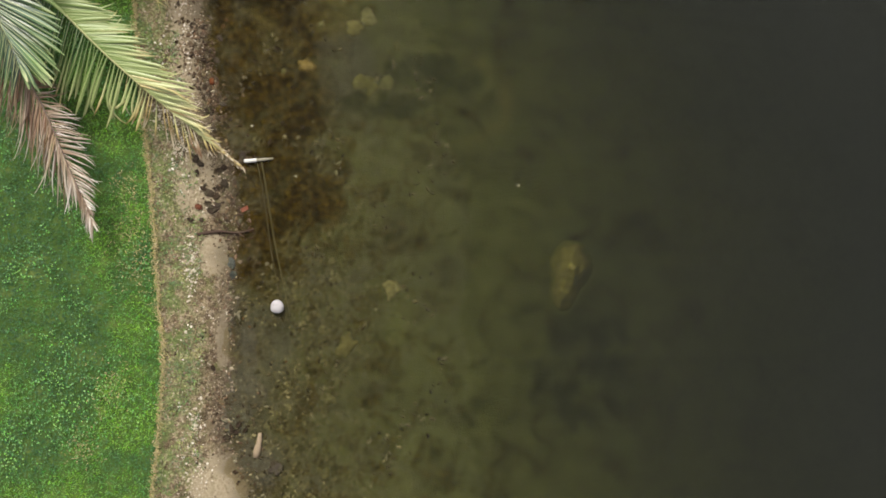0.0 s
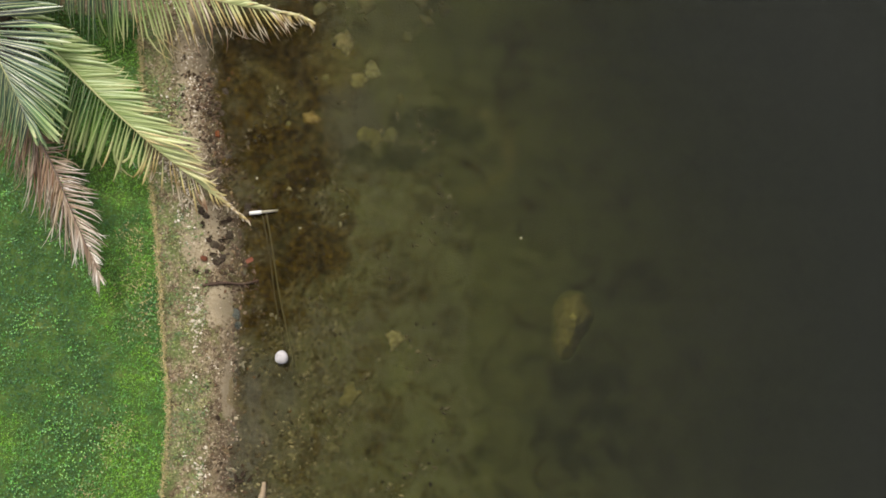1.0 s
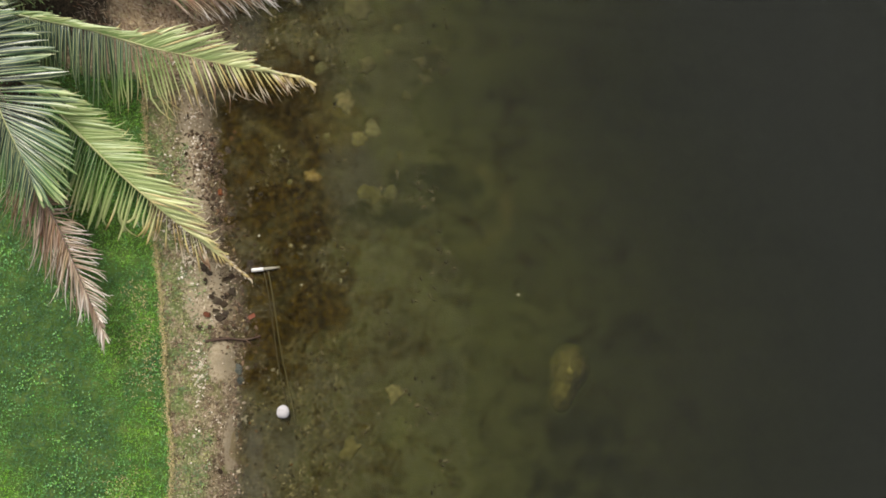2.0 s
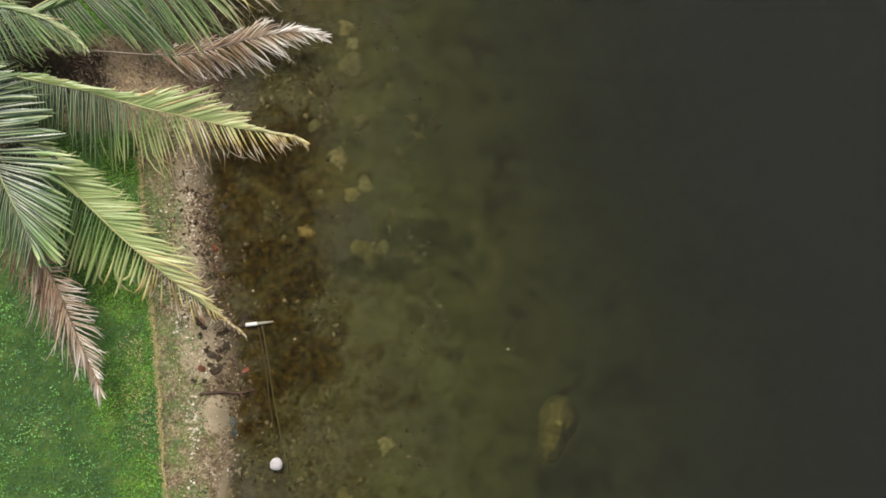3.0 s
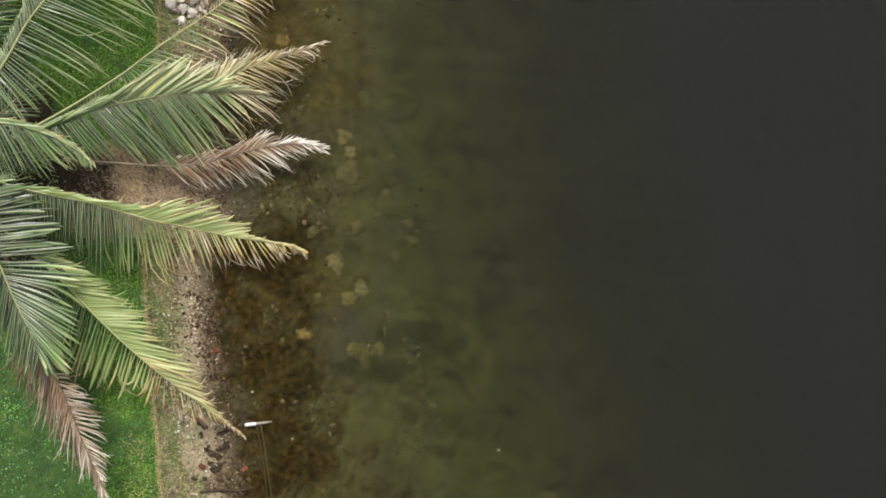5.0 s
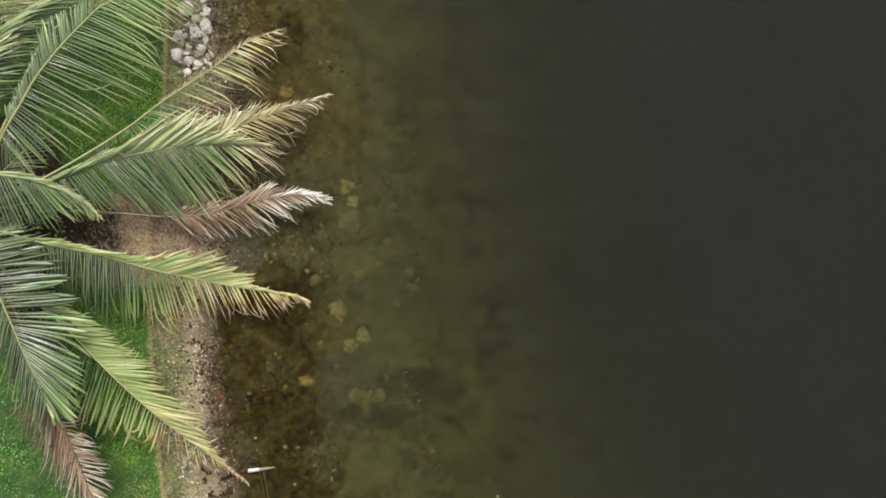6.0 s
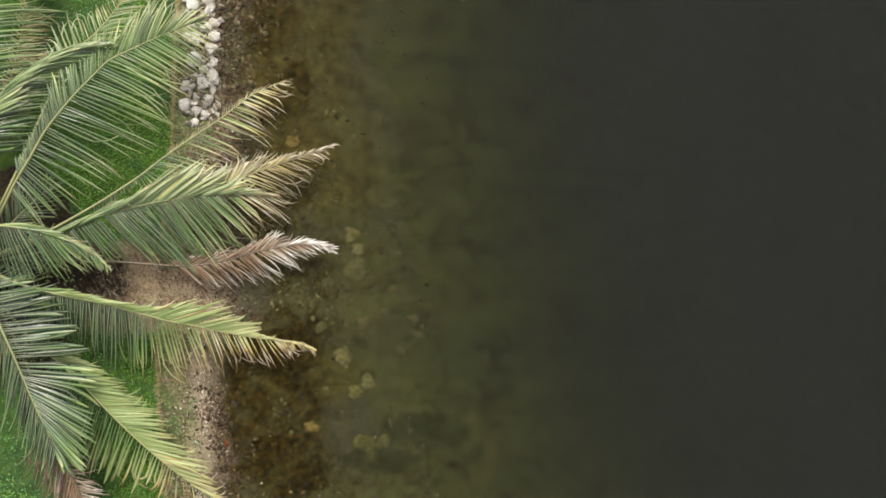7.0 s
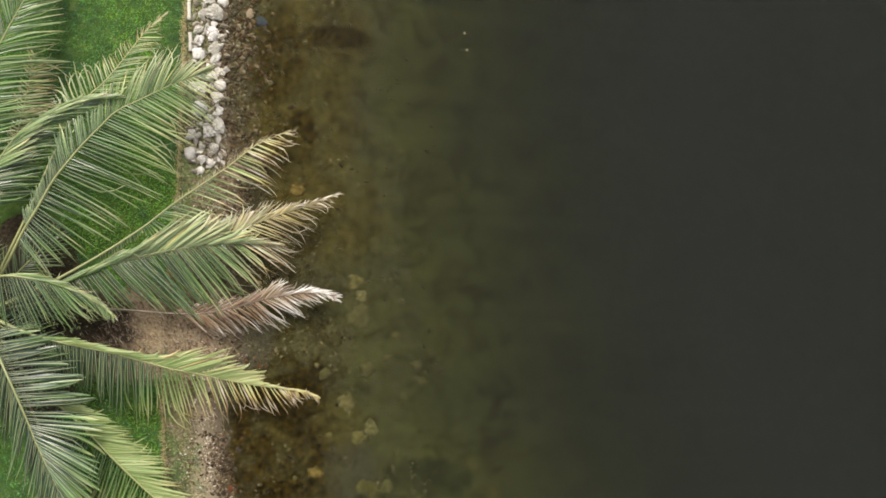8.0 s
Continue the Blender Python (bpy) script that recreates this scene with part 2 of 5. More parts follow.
def silt_material():
    """Fine silt hanging in the water: each layer hides more, the more water it stands for."""
    k = Mat("suspended_silt")
    df = k.n.new("ShaderNodeBsdfDiffuse")
    col = k.ramp(k.noise(0.35, 3, 0.5), [(0.35, (0.0235, 0.0258, 0.0278)), (0.65, (0.0265, 0.0285, 0.0300))])
    # Bluish where thick: a sky reflection painted into the silt's colour.
    col = k.mix(k.range(k.attr("thickness"), 0.8, 2.4, 0, 1), col, (0.0238, 0.0260, 0.0335))
    k.l.new(col, df.inputs["Color"])
    tp = k.n.new("ShaderNodeBsdfTransparent")
    tp.inputs["Color"].default_value = (0.965, 0.97, 0.88, 1)
    mx = k.n.new("ShaderNodeMixShader")
    cloud = k.range(k.noise(0.7, 4, 0.55, offset=9), 0.3, 0.7, 0.95, 1.05)
    clear = k.math("POWER", 2.718, k.math("MULTIPLY", k.math("MULTIPLY", k.attr("thickness"), cloud), -MURK))
    k.put(mx.inputs["Fac"], clear)
    k.l.new(df.outputs[0], mx.inputs[1])
    k.l.new(tp.outputs[0], mx.inputs[2])
    k.l.new(mx.outputs[0], k.out.inputs["Surface"])
    k.n.remove(k.bsdf)
    return k.m


def boulder_material(name, dark, mid, light, rim):
    """Stone with a coat of algae; silt lies on its low rim."""
    k = Mat(name)
    n = k.noise(12, 5, 0.7)
    col = k.vary(k.ramp(n, [(0.32, dark), (0.5, mid), (0.66, light)]), k.rand, 0.01, 0.1, 0.15)
    bare = k.range(k.math("ADD", k.attr("bare"), k.math("MULTIPLY", k.math("SUBTRACT", k.noise(14, 5, 0.65, offset=3), 0.5), 1.5)), 0.05, 0.85)
    k.bump(n, 0.5, 0.02)
    return k.set(k.mix(bare, rim, col), 0.9, spec=0.03)


MURK = 0.88
GROUND = ground_material()
WATER = water_material()
SILT = silt_material()
# The lowest, near-black greens paint shade on the hanging leaflets.
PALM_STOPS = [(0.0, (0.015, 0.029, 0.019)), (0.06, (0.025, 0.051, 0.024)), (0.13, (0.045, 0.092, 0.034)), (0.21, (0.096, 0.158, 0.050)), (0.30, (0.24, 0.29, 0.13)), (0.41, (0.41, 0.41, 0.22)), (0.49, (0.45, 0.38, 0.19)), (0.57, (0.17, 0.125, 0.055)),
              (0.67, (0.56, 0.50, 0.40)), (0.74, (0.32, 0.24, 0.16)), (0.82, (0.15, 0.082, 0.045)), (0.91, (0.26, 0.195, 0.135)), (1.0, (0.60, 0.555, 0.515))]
PALM = leaf_material("palm_leaflet", PALM_STOPS, 0.40, 0.12)
RACHIS = leaf_material("palm_rib", [(0.0, (0.20, 0.24, 0.075)), (0.4, (0.36, 0.34, 0.10)), (0.6, (0.36, 0.29, 0.15)), (0.68, (0.12, 0.075, 0.042)), (0.8, (0.06, 0.036, 0.022))], 0.5, 0.0)
TRUNK = mixed_material("palm_trunk_fibre", [(0.16, 0.11, 0.075), (0.2, 0.15, 0.11)], 40)
GRASS = patchy_leaf("lawn_grass", (0.029, 0.090, 0.029), (0.062, 0.168, 0.033), (0.118, 0.26, 0.027), 0.9, 0.5, True)
CLOVER = patchy_leaf("lawn_weed", (0.062, 0.165, 0.045), (0.095, 0.23, 0.058), (0.14, 0.30, 0.07), 1.5, 0.5)
STRAW = mixed_material("dry_straw", [(0.42, 0.33, 0.18), (0.33, 0.26, 0.13), (0.26, 0.24, 0.10)], 40, 0.8)
WEED = patchy_leaf("bank_weed", (0.07, 0.12, 0.045), (0.13, 0.165, 0.055), (0.24, 0.23, 0.10), 3.5, 0.5)
LITTER = mixed_material("leaf_litter", [(0.06, 0.035, 0.024), (0.14, 0.08, 0.05), (0.27, 0.2, 0.14), (0.36, 0.3, 0.23), (0.1, 0.07, 0.05)], 40)
PEBBLE = mixed_material("bank_pebble", [(0.08, 0.06, 0.04), (0.165, 0.124, 0.08), (0.255, 0.205, 0.14), (0.125, 0.087, 0.052), (0.045, 0.033, 0.023)], 30)
BEDSTONE = mixed_material("bed_gravel", [(0.055, 0.046, 0.028), (0.10, 0.086, 0.052), (0.17, 0.148, 0.095), (0.075, 0.063, 0.038), (0.028, 0.023, 0.015)], 30, 0.9, 0.03)
SHELL = mixed_material("shell_grit", [(0.5, 0.43, 0.35), (0.4, 0.33, 0.24), (0.58, 0.52, 0.45)], 60, 0.6)
LIMESTONE = mixed_material("limestone", [(0.64, 0.60, 0.565), (0.48, 0.445, 0.40), (0.68, 0.64, 0.61), (0.42, 0.39, 0.34)], 26, 0.9, 0.12, 0.15, 1.0, True, 0.7)
RUBBLE = mixed_material("limestone_rubble", [(0.34, 0.305, 0.255), (0.20, 0.165, 0.12), (0.11, 0.085, 0.055), (0.46, 0.42, 0.375)], 30)
CLOD = mixed_material("muddy_clod", [(0.03, 0.019, 0.011), (0.06, 0.04, 0.024), (0.02, 0.013, 0.008), (0.11, 0.072, 0.044)], 30)
SHOAL = mixed_material("shoal_rubble", [(0.05, 0.035, 0.02), (0.115, 0.087, 0.052), (0.026, 0.018, 0.01), (0.17, 0.138, 0.088), (0.08, 0.048, 0.027)], 30, 0.9, 0.03)
PALEBOULDER = boulder_material("pale_boulder", (0.16, 0.142, 0.056), (0.225, 0.2, 0.084), (0.29, 0.25, 0.11), (0.085, 0.084, 0.029))
SUNKSTONE = boulder_material("sunken_stone", (0.064, 0.06, 0.03), (0.088, 0.082, 0.038), (0.125, 0.113, 0.056), (0.056, 0.055, 0.029))
PALESUNK = boulder_material("pale_sunken_stone", (0.08, 0.073, 0.037), (0.128, 0.115, 0.058), (0.20, 0.178, 0.098), (0.056, 0.055, 0.029))
TANSTONE = boulder_material("tan_stone", (0.07, 0.052, 0.018), (0.13, 0.098, 0.04), (0.23, 0.18, 0.085), (0.035, 0.026, 0.009))
WETBRICK = mixed_material("wet_brick", [(0.16, 0.038, 0.018), (0.14, 0.036, 0.018)], 35, 0.85, objectwise=True)
BRICKRED = mixed_material("weathered_brick", [(0.088, 0.027, 0.016), (0.075, 0.027, 0.018)], 35, 0.85, objectwise=True)
DARKSTONE = mixed_material("dark_stone", [(0.026, 0.016, 0.010), (0.036, 0.026, 0.017)], 30, 0.7, objectwise=True)
WETSTONE = mixed_material("wet_grey_stone", [(0.034, 0.038, 0.032), (0.05, 0.053, 0.045)], 30, 0.7, objectwise=True)
SLATE = mixed_material("slate_stone", [(0.04, 0.05, 0.068), (0.05, 0.06, 0.078)], 30, 0.6, objectwise=True)
WOOD = mixed_material("driftwood", [(0.22, 0.165, 0.11), (0.18, 0.135, 0.09)], 30, 0.85, objectwise=True)
BARK = mixed_material("wet_branch", [(0.06, 0.035, 0.022), (0.085, 0.05, 0.03)], 40, 0.7, objectwise=True)
DIRTYPIPE = mixed_material("dirty_pipe", [(0.52, 0.48, 0.42), (0.46, 0.42, 0.36)], 12, 0.6, 0.4, 0.1, 0.3, True)
STAKEWOOD = mixed_material("pale_stake", [(0.34, 0.31, 0.22), (0.30, 0.28, 0.2)], 30, 0.7, objectwise=True)
PLASTIC = mixed_material("white_plastic", [(0.58, 0.56, 0.54), (0.54, 0.52, 0.50)], 25, 0.45, 0.5, 0.04, 0.1, True)
FLOAT = mixed_material("scuffed_float", [(0.38, 0.355, 0.365), (0.36, 0.34, 0.35)], 12, 0.75, 0.25, 0.05, 0.2, True)
ROPE = mixed_material("algae_rope", [(0.06, 0.05, 0.02), (0.075, 0.062, 0.026)], 60, 0.8, objectwise=True)


# ---- mesh helpers ----
def mesh_of(name, verts, faces, material, attrs=None, smooth=False):
    """A mesh from arrays of points and of equal-sided faces, with float attributes by point."""
    verts, faces = np.asarray(verts, np.float32), np.asarray(faces, np.int32)
    me = bpy.data.meshes.new(name)
    me.vertices.add(len(verts))
    me.vertices.foreach_set("co", verts.ravel())
    n, s = faces.shape
    me.loops.add(n * s)
    me.loops.foreach_set("vertex_index", faces.ravel())
    me.polygons.add(n)
    me.polygons.foreach_set("loop_start", np.arange(0, n * s, s, dtype=np.int32))
    me.polygons.foreach_set("use_smooth", np.full(n, smooth))
    for key, values in (attrs or {}).items():
        me.attributes.new(key, "FLOAT", "POINT").data.foreach_set("value", np.asarray(values, np.float32))
    me.update(calc_edges=True)
    me.materials.append(material)
    return me


def grid_faces(nx, ny):
    a = (np.arange(nx - 1)[:, None] * ny + np.arange(ny - 1)[None, :]).ravel()
    return np.c_[a, a + ny, a + ny + 1, a + 1]


def part(name, bm, material, parent=None, label=""):
    """Links a bmesh, or a ready mesh, as one object under a thing or a part."""
    if isinstance(bm, bmesh.types.BMesh):
        me = bpy.data.meshes.new(name)
        bm.to_mesh(me)
        bm.free()
        me.materials.append(material)
    else:
        me = bm
    ob = new(name, me)
    ob.parent = parent
    return tagged(ob, label) if label else ob


rng = np.random.default_rng(7)


def curve_at(points, n):
    """n places on a smooth line through the points (Catmull-Rom)."""
    p = np.asarray(points, float)
    p = np.vstack([2 * p[0] - p[1], p, 2 * p[-1] - p[-2]])
    out = []
    for s in np.linspace(0, len(p) - 3 - 1e-6, n):
        i = int(s)
        t = s - i
        a, b, c, d = p[i:i + 4]
        out.append(0.5 * (2 * b + (c - a) * t + (2 * a - 5 * b + 4 * c - d) * t ** 2 + (3 * b - a - 3 * c + d) * t ** 3))
    return np.array(out)


def tube(points, radii, sides=7, bm=None):
    """A round, tapering rod along the points."""
    bm = bm or bmesh.new()
    pts = [Vector(p) for p in points]
    rings = []
    for i, p in enumerate(pts):
        d = (pts[min(i + 1, len(pts) - 1)] - pts[max(i - 1, 0)]).normalized()
        side = d.cross(Vector((0.13, 0.21, 1))).normalized()
        up = side.cross(d)
        r = radii[i] if hasattr(radii, "__len__") else radii
        rings.append([bm.verts.new(p + (side * math.cos(a) + up * math.sin(a)) * r) for a in (2 * math.pi * k / sides for k in range(sides))])
    for a, b in zip(rings, rings[1:]):
        for k in range(sides):
            bm.faces.new((a[k], a[(k + 1) % sides], b[(k + 1) % sides], b[k]))
    bm.faces.new(rings[0][::-1])
    bm.faces.new(rings[-1])
    for f in bm.faces:
        f.smooth = len(f.verts) == 4
    return bm


def stone_mesh(seed, size, rough=0.22, detail=2, flat=0.7, jag=0.0):
    """An irregular stone, broken on some sides."""
    bm = bmesh.new()
    bmesh.ops.create_icosphere(bm, subdivisions=detail, radius=1)
    cuts = [Vector(noise.random_unit_vector()) for _ in range(5)]
    o = Vector((seed * 3.7, seed * 1.9, seed * 0.7))
    for v in bm.verts:
        n = v.co.normalized()
        r = 1 + rough * noise.noise(n * 1.2 + o) * 1.6 + rough * 0.6 * noise.noise(n * 3.1 + o) + rough * 0.25 * noise.noise(n * 8 + o)
        r += jag * (noise.noise(n * 4.3 + o) + 0.6 * noise.noise(n * 9.0 - o))
        v.co = n * r
        for c in cuts:
            d = v.co.dot(c) - 0.78
            if d > 0:
                v.co -= c * d * 0.85
        v.co = Vector((v.co.x * size[0], v.co.y * size[1], v.co.z * size[2] * flat))
    for f in bm.faces:
        f.smooth = jag < 0.2
    return bm


# ---- the lie of the shore ----
LAWN_EDGE = [(-40, -5.2), (-8, -4.75), (-4, -4.57), (-3.2, -4.5), (-2.3, -4.42), (-1.9, -4.39), (-1.4, -4.41), (-0.5, -4.48), (0.4, -4.55), (1.25, -4.62),
             (2.15, -4.71), (3.05, -4.79), (3.9, -4.86), (5.5, -4.88), (7, -4.76), (8, -4.66), (9.3, -4.65), (10.3, -4.63), (11.3, -4.59), (15, -4.5), (40, -4)]
WATER_EDGE = [(-40, -2.4), (-8, -2.7), (-4, -3.0), (-3.6, -3.12), (-2.9, -3.46), (-2.3, -3.42), (-1.1, -3.31), (0.2, -3.27), (0.8, -3.32), (1.35, -3.28),
              (1.7, -3.48), (2.6, -3.68), (3.4, -3.78), (4.2, -3.84), (5.1, -3.42), (5.7, -3.58), (7, -3.6), (8.3, -3.55), (9.4, -3.82), (11.4, -3.9), (40, -3.5)]
SAND = [(-3.6, -0.1, 0.27, 0.36), (-3.45, -1.45, 0.11, 0.5), (-3.5, -3.75, 0.5, 0.5), (-3.95, 3.9, 0.35, 1.1), (-4.05, 2.6, 0.3, 0.7), (-3.85, 1.0, 0.35, 0.6)]
ALGAE = [(-3.3, 2.2, 0.45, 1.5), (-2.85, 2.6, 1.05, 1.9), (-3.2, 3.0, 0.5, 1.6), (-2.45, 0.7, 0.9, 0.55), (-2.8, -0.1, 0.55, 0.7), (-2.5, 4.4, 0.6, 0.6), (-2.6, 8.9, 0.4, 0.6), (-2.9, 10.3, 0.5, 0.7), (-2.0, 10.8, 0.6, 0.2)]
WEEDBED = [(-0.05, 2.85, 1.0, 0.35), (-0.9, 2.3, 0.9, 0.25), (2.3, -1.9, 1.0, 1.2)]
OCHRE = [(-2.4, 9.2, 0.95, 1.9), (-2.2, 10.8, 1.0, 0.8), (-2.2, 3.7, 0.9, 0.7), (-1.9, 7.6, 0.9, 0.9)]
GREYSILT = [(-2.75, -1.5, 0.5, 0.6), (-3.1, -2.4, 0.5, 0.7), (-3.35, 5.35, 0.5, 0.6), (-2.9, -3.4, 0.5, 0.5), (-1.5, 3.0, 0.5, 0.6)]
RIDGE = (0.42, 2.43, 0.68)
# Brighter grass; the first spot is lightened to offset shade below a frond.
LUSH_LIT = [(-5.4, 7.6, 0.7, 1.0), (-4.85, -1.9, 0.5, 0.9), (-4.9, -2.6, 0.5, 0.6), (-5.1, 2.0, 0.5, 0.5)]
DULL = [(-6.8, 0.0, 1.2, 1.0), (-6.5, 1.4, 1.2, 0.8), (-6.0, -1.2, 0.7, 1.2), (-6.9, -3.2, 0.8, 0.6)]
MULCH = [(-5.3, 5.05, 1.1, 0.5), (-4.4, 5.5, 0.7, 0.7), (-5.2, 5.6, 0.8, 0.6)]
# Grassless soil below the crown, where fronds' shade is painted in.
SHADED_SOIL = [(-7.2, 4.4, 0.9, 0.8), (-7.4, 6.3, 1.1, 1.5), (-6.5, 5.4, 1.2, 0.6), (-6.1, 5.75, 0.7, 0.4)]


def lawn_x(y):
    return np.interp(y, [a for a, b in LAWN_EDGE], [b for a, b in LAWN_EDGE])


def water_x(y):
    wobble = 0.05 * np.sin(np.multiply(y, 4.1)) * np.sin(np.multiply(y, 1.7) + 1) + 0.035 * np.sin(np.multiply(y, 9.7) + 2 * np.sin(np.multiply(y, 3.3)))
    return np.interp(y, [a for a, b in WATER_EDGE], [b for a, b in WATER_EDGE]) + wobble


def blots(x, y, spots):
    """1 inside the soft round patches, 0 outside."""
    m = np.zeros_like(x)
    for cx, cy, rx, ry in spots:
        d = ((x - cx) / rx) ** 2 + ((y - cy) / ry) ** 2
        m = np.maximum(m, np.clip(1.5 - d, 0, 1))
    return m


def ridge(x, y):
    """A low crescent of paler silt on the bed, open to the shore."""
    dx, dy = x - RIDGE[0], y - RIDGE[1]
    d = np.hypot(dx, dy)
    return np.exp(-((d - RIDGE[2]) / 0.11) ** 2) * np.clip(0.3 + dx / 0.5, 0, 1)


def hum(x, y, s, o=0.0):
    """Cheap smooth unevenness."""
    return (np.sin(x * s + 1.3 * np.sin(y * s * 0.7 + o) + o) + np.sin(y * s * 1.23 + 1.7 * np.sin(x * s * 0.9 + 2 * o) + 2.1 * o)) * 0.5


def ground_z(x, y):
    x, y = np.asarray(x, float), np.asarray(y, float)
    le, we = lawn_x(y), water_x(y)
    bank = 0.055 - 0.055 * np.clip((x - le) / np.maximum(we - le, 0.1), 0, 1)
    z = np.where(x < le, 0.10 + 0.075 * np.clip(le - x, 0, 2.2) + 0.01 * hum(x, y, 1.1), bank + 0.012 * hum(x, y, 5, 1) + 0.006 * hum(x, y, 13, 2))
    s = np.maximum(x - we, 0)
    bed = -(0.055 * s + 0.028 * s ** 2 * np.interp(y, [-1, 3, 5, 8.5], [0.58, 0.72, 0.95, 1.28]))
    bed = np.maximum(bed, -3.0 + 0.2 * np.exp(-s)) + np.minimum(s, 1) * (0.025 * hum(x, y, 2.1, 3) + 0.012 * hum(x, y, 6, 4))
    return np.where(x > we, bed + 0.012 * hum(x, y, 5, 1) * np.exp(-s), z)


def build_ground():
    near_x = np.concatenate([-8.5 - np.geomspace(2500, 0.3, 28), np.arange(-8.5, -5.2, 0.12), np.arange(-5.2, 0.5, 0.04), np.arange(0.5, 9, 0.2), 9 + np.geomspace(0.4, 2500, 28)])
    near_y = np.concatenate([-6 - np.geomspace(2500, 0.3, 28), np.arange(-6, 13.5, 0.05), 13.5 + np.geomspace(0.3, 2500, 28)])
    gx, gy = np.meshgrid(near_x, near_y)
    x, y = gx.ravel(), gy.ravel()
    z = ground_z(x, y)
    w, h = len(near_x), len(near_y)
    a = (np.arange(h - 1)[:, None] * w + np.arange(w - 1)[None, :]).ravel()
    faces = np.c_[a, a + 1, a + w + 1, a + w]
    attrs = {"inland": lawn_x(y) - x, "offshore": x - water_x(y), "sand": blots(x, y, SAND), "algae": blots(x, y, ALGAE), "mulch": blots(x, y, MULCH), "shaded_soil": blots(x, y, SHADED_SOIL), "weedbed": blots(x, y, WEEDBED), "ochre": blots(x, y, OCHRE), "ridge": ridge(x, y), "grey": blots(x, y, GREYSILT)}
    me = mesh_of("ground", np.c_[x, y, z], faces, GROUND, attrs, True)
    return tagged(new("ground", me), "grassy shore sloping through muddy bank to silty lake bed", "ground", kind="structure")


def build_water():
    bm = bmesh.new()
    bmesh.ops.create_grid(bm, x_segments=1, y_segments=1, size=2400, matrix=Matrix.Translation((2380, 0, 0)))
    bmesh.ops.translate(bm, verts=bm.verts, vec=(14, 0, 0))
    water = tagged(part("water", bm, WATER), "calm murky green-grey lake water", "water", kind="structure")
    gx = np.concatenate([np.arange(-4.2, 6, 0.12), 6 + np.geomspace(0.3, 4700, 24)])
    gy = np.concatenate([-7 - np.geomspace(2300, 0.3, 20), np.arange(-7, 14, 0.15), 14 + np.geomspace(0.3, 2300, 20)])
    mx, my = np.meshgrid(gx, gy)
    x, y = mx.ravel(), my.ravel()
    w, h = len(gx), len(gy)
    a = (np.arange(h - 1)[:, None] * w + np.arange(w - 1)[None, :]).ravel()
    bed = ground_z(x, y)
    tops = (0.03, 0.45)
    for top, low in zip(tops, (*tops[1:], 9.0)):
        thick = np.clip(-top - np.maximum(bed, -low), 0, None)
        me = mesh_of("silt_layer", np.c_[x, y, np.full(len(x), -top)], np.c_[a, a + 1, a + w + 1, a + w], SILT, {"thickness": thick})
        part("silt_layer", me, SILT, water, "silt hanging in the water")
    return water


build_ground()
build_water()


# ---- scattered small stuff, built as arrays ----
def leaves(x, y, z, length, width, heading, rise, curl=0.0):
    """Small pointed leaves: four points, two triangles each, from root to tip."""
    n = len(x)
    d = np.c_[np.cos(heading) * np.cos(rise), np.sin(heading) * np.cos(rise), np.sin(rise)]
    s = np.c_[-np.sin(heading), np.cos(heading), np.zeros(n)]
    root = np.c_[x, y, z]
    mid = root + d * (length * 0.45)[:, None]
    tip = root + d * length[:, None] - np.c_[np.zeros(n), np.zeros(n), length * curl]
    v = np.stack([root, mid + s * (width / 2)[:, None], tip, mid - s * (width / 2)[:, None]], 1).reshape(-1, 3)
    i = np.arange(n)[:, None] * 4
    return v, np.vstack([i + [0, 1, 3], i + [1, 2, 3]])


def lumps(x, y, z, r, flat=0.6):
    """Small uneven stones: squashed octahedra with shifted corners."""
    n = len(x)
    base = np.array([(1, 0, 0), (0, 1, 0), (-1, 0, 0), (0, -1, 0), (0, 0, 1), (0, 0, -1), (0.7, 0.7, 0.55), (-0.7, -0.6, 0.6)], float)
    tri = np.array([(0, 6, 4), (6, 1, 4), (0, 1, 6), (1, 2, 4), (2, 7, 4), (7, 3, 4), (2, 3, 7), (3, 0, 4), (1, 0, 5), (2, 1, 5), (3, 2, 5), (0, 3, 5)])
    a = rng.uniform(0, 6.28, n)
    v = base[None] * rng.uniform(0.65, 1.2, (n, 8, 1)) + rng.normal(0, 0.12, (n, 8, 3))
    v = v * np.stack([r * rng.uniform(0.8, 1.4, n), r * rng.uniform(0.6, 1.0, n), r * flat], 1)[:, None, :]
    c, s = np.cos(a)[:, None], np.sin(a)[:, None]
    v = np.stack([v[..., 0] * c - v[..., 1] * s, v[..., 0] * s + v[..., 1] * c, v[..., 2]], 2)
    v += np.stack([x, y, z], 1)[:, None, :]
    return v.reshape(-1, 3), (np.arange(n)[:, None, None] * 8 + tri[None]).reshape(-1, 3)


def stuff(name, vf, material, label, category, attrs=None):
    me = mesh_of(name, vf[0], vf[1], material, attrs)
    return tagged(new(name, me), label, category, kind="stuff")


def scatter(n, x0, x1, y0, y1):
    return rng.uniform(x0, x1, n), rng.uniform(y0, y1, n)


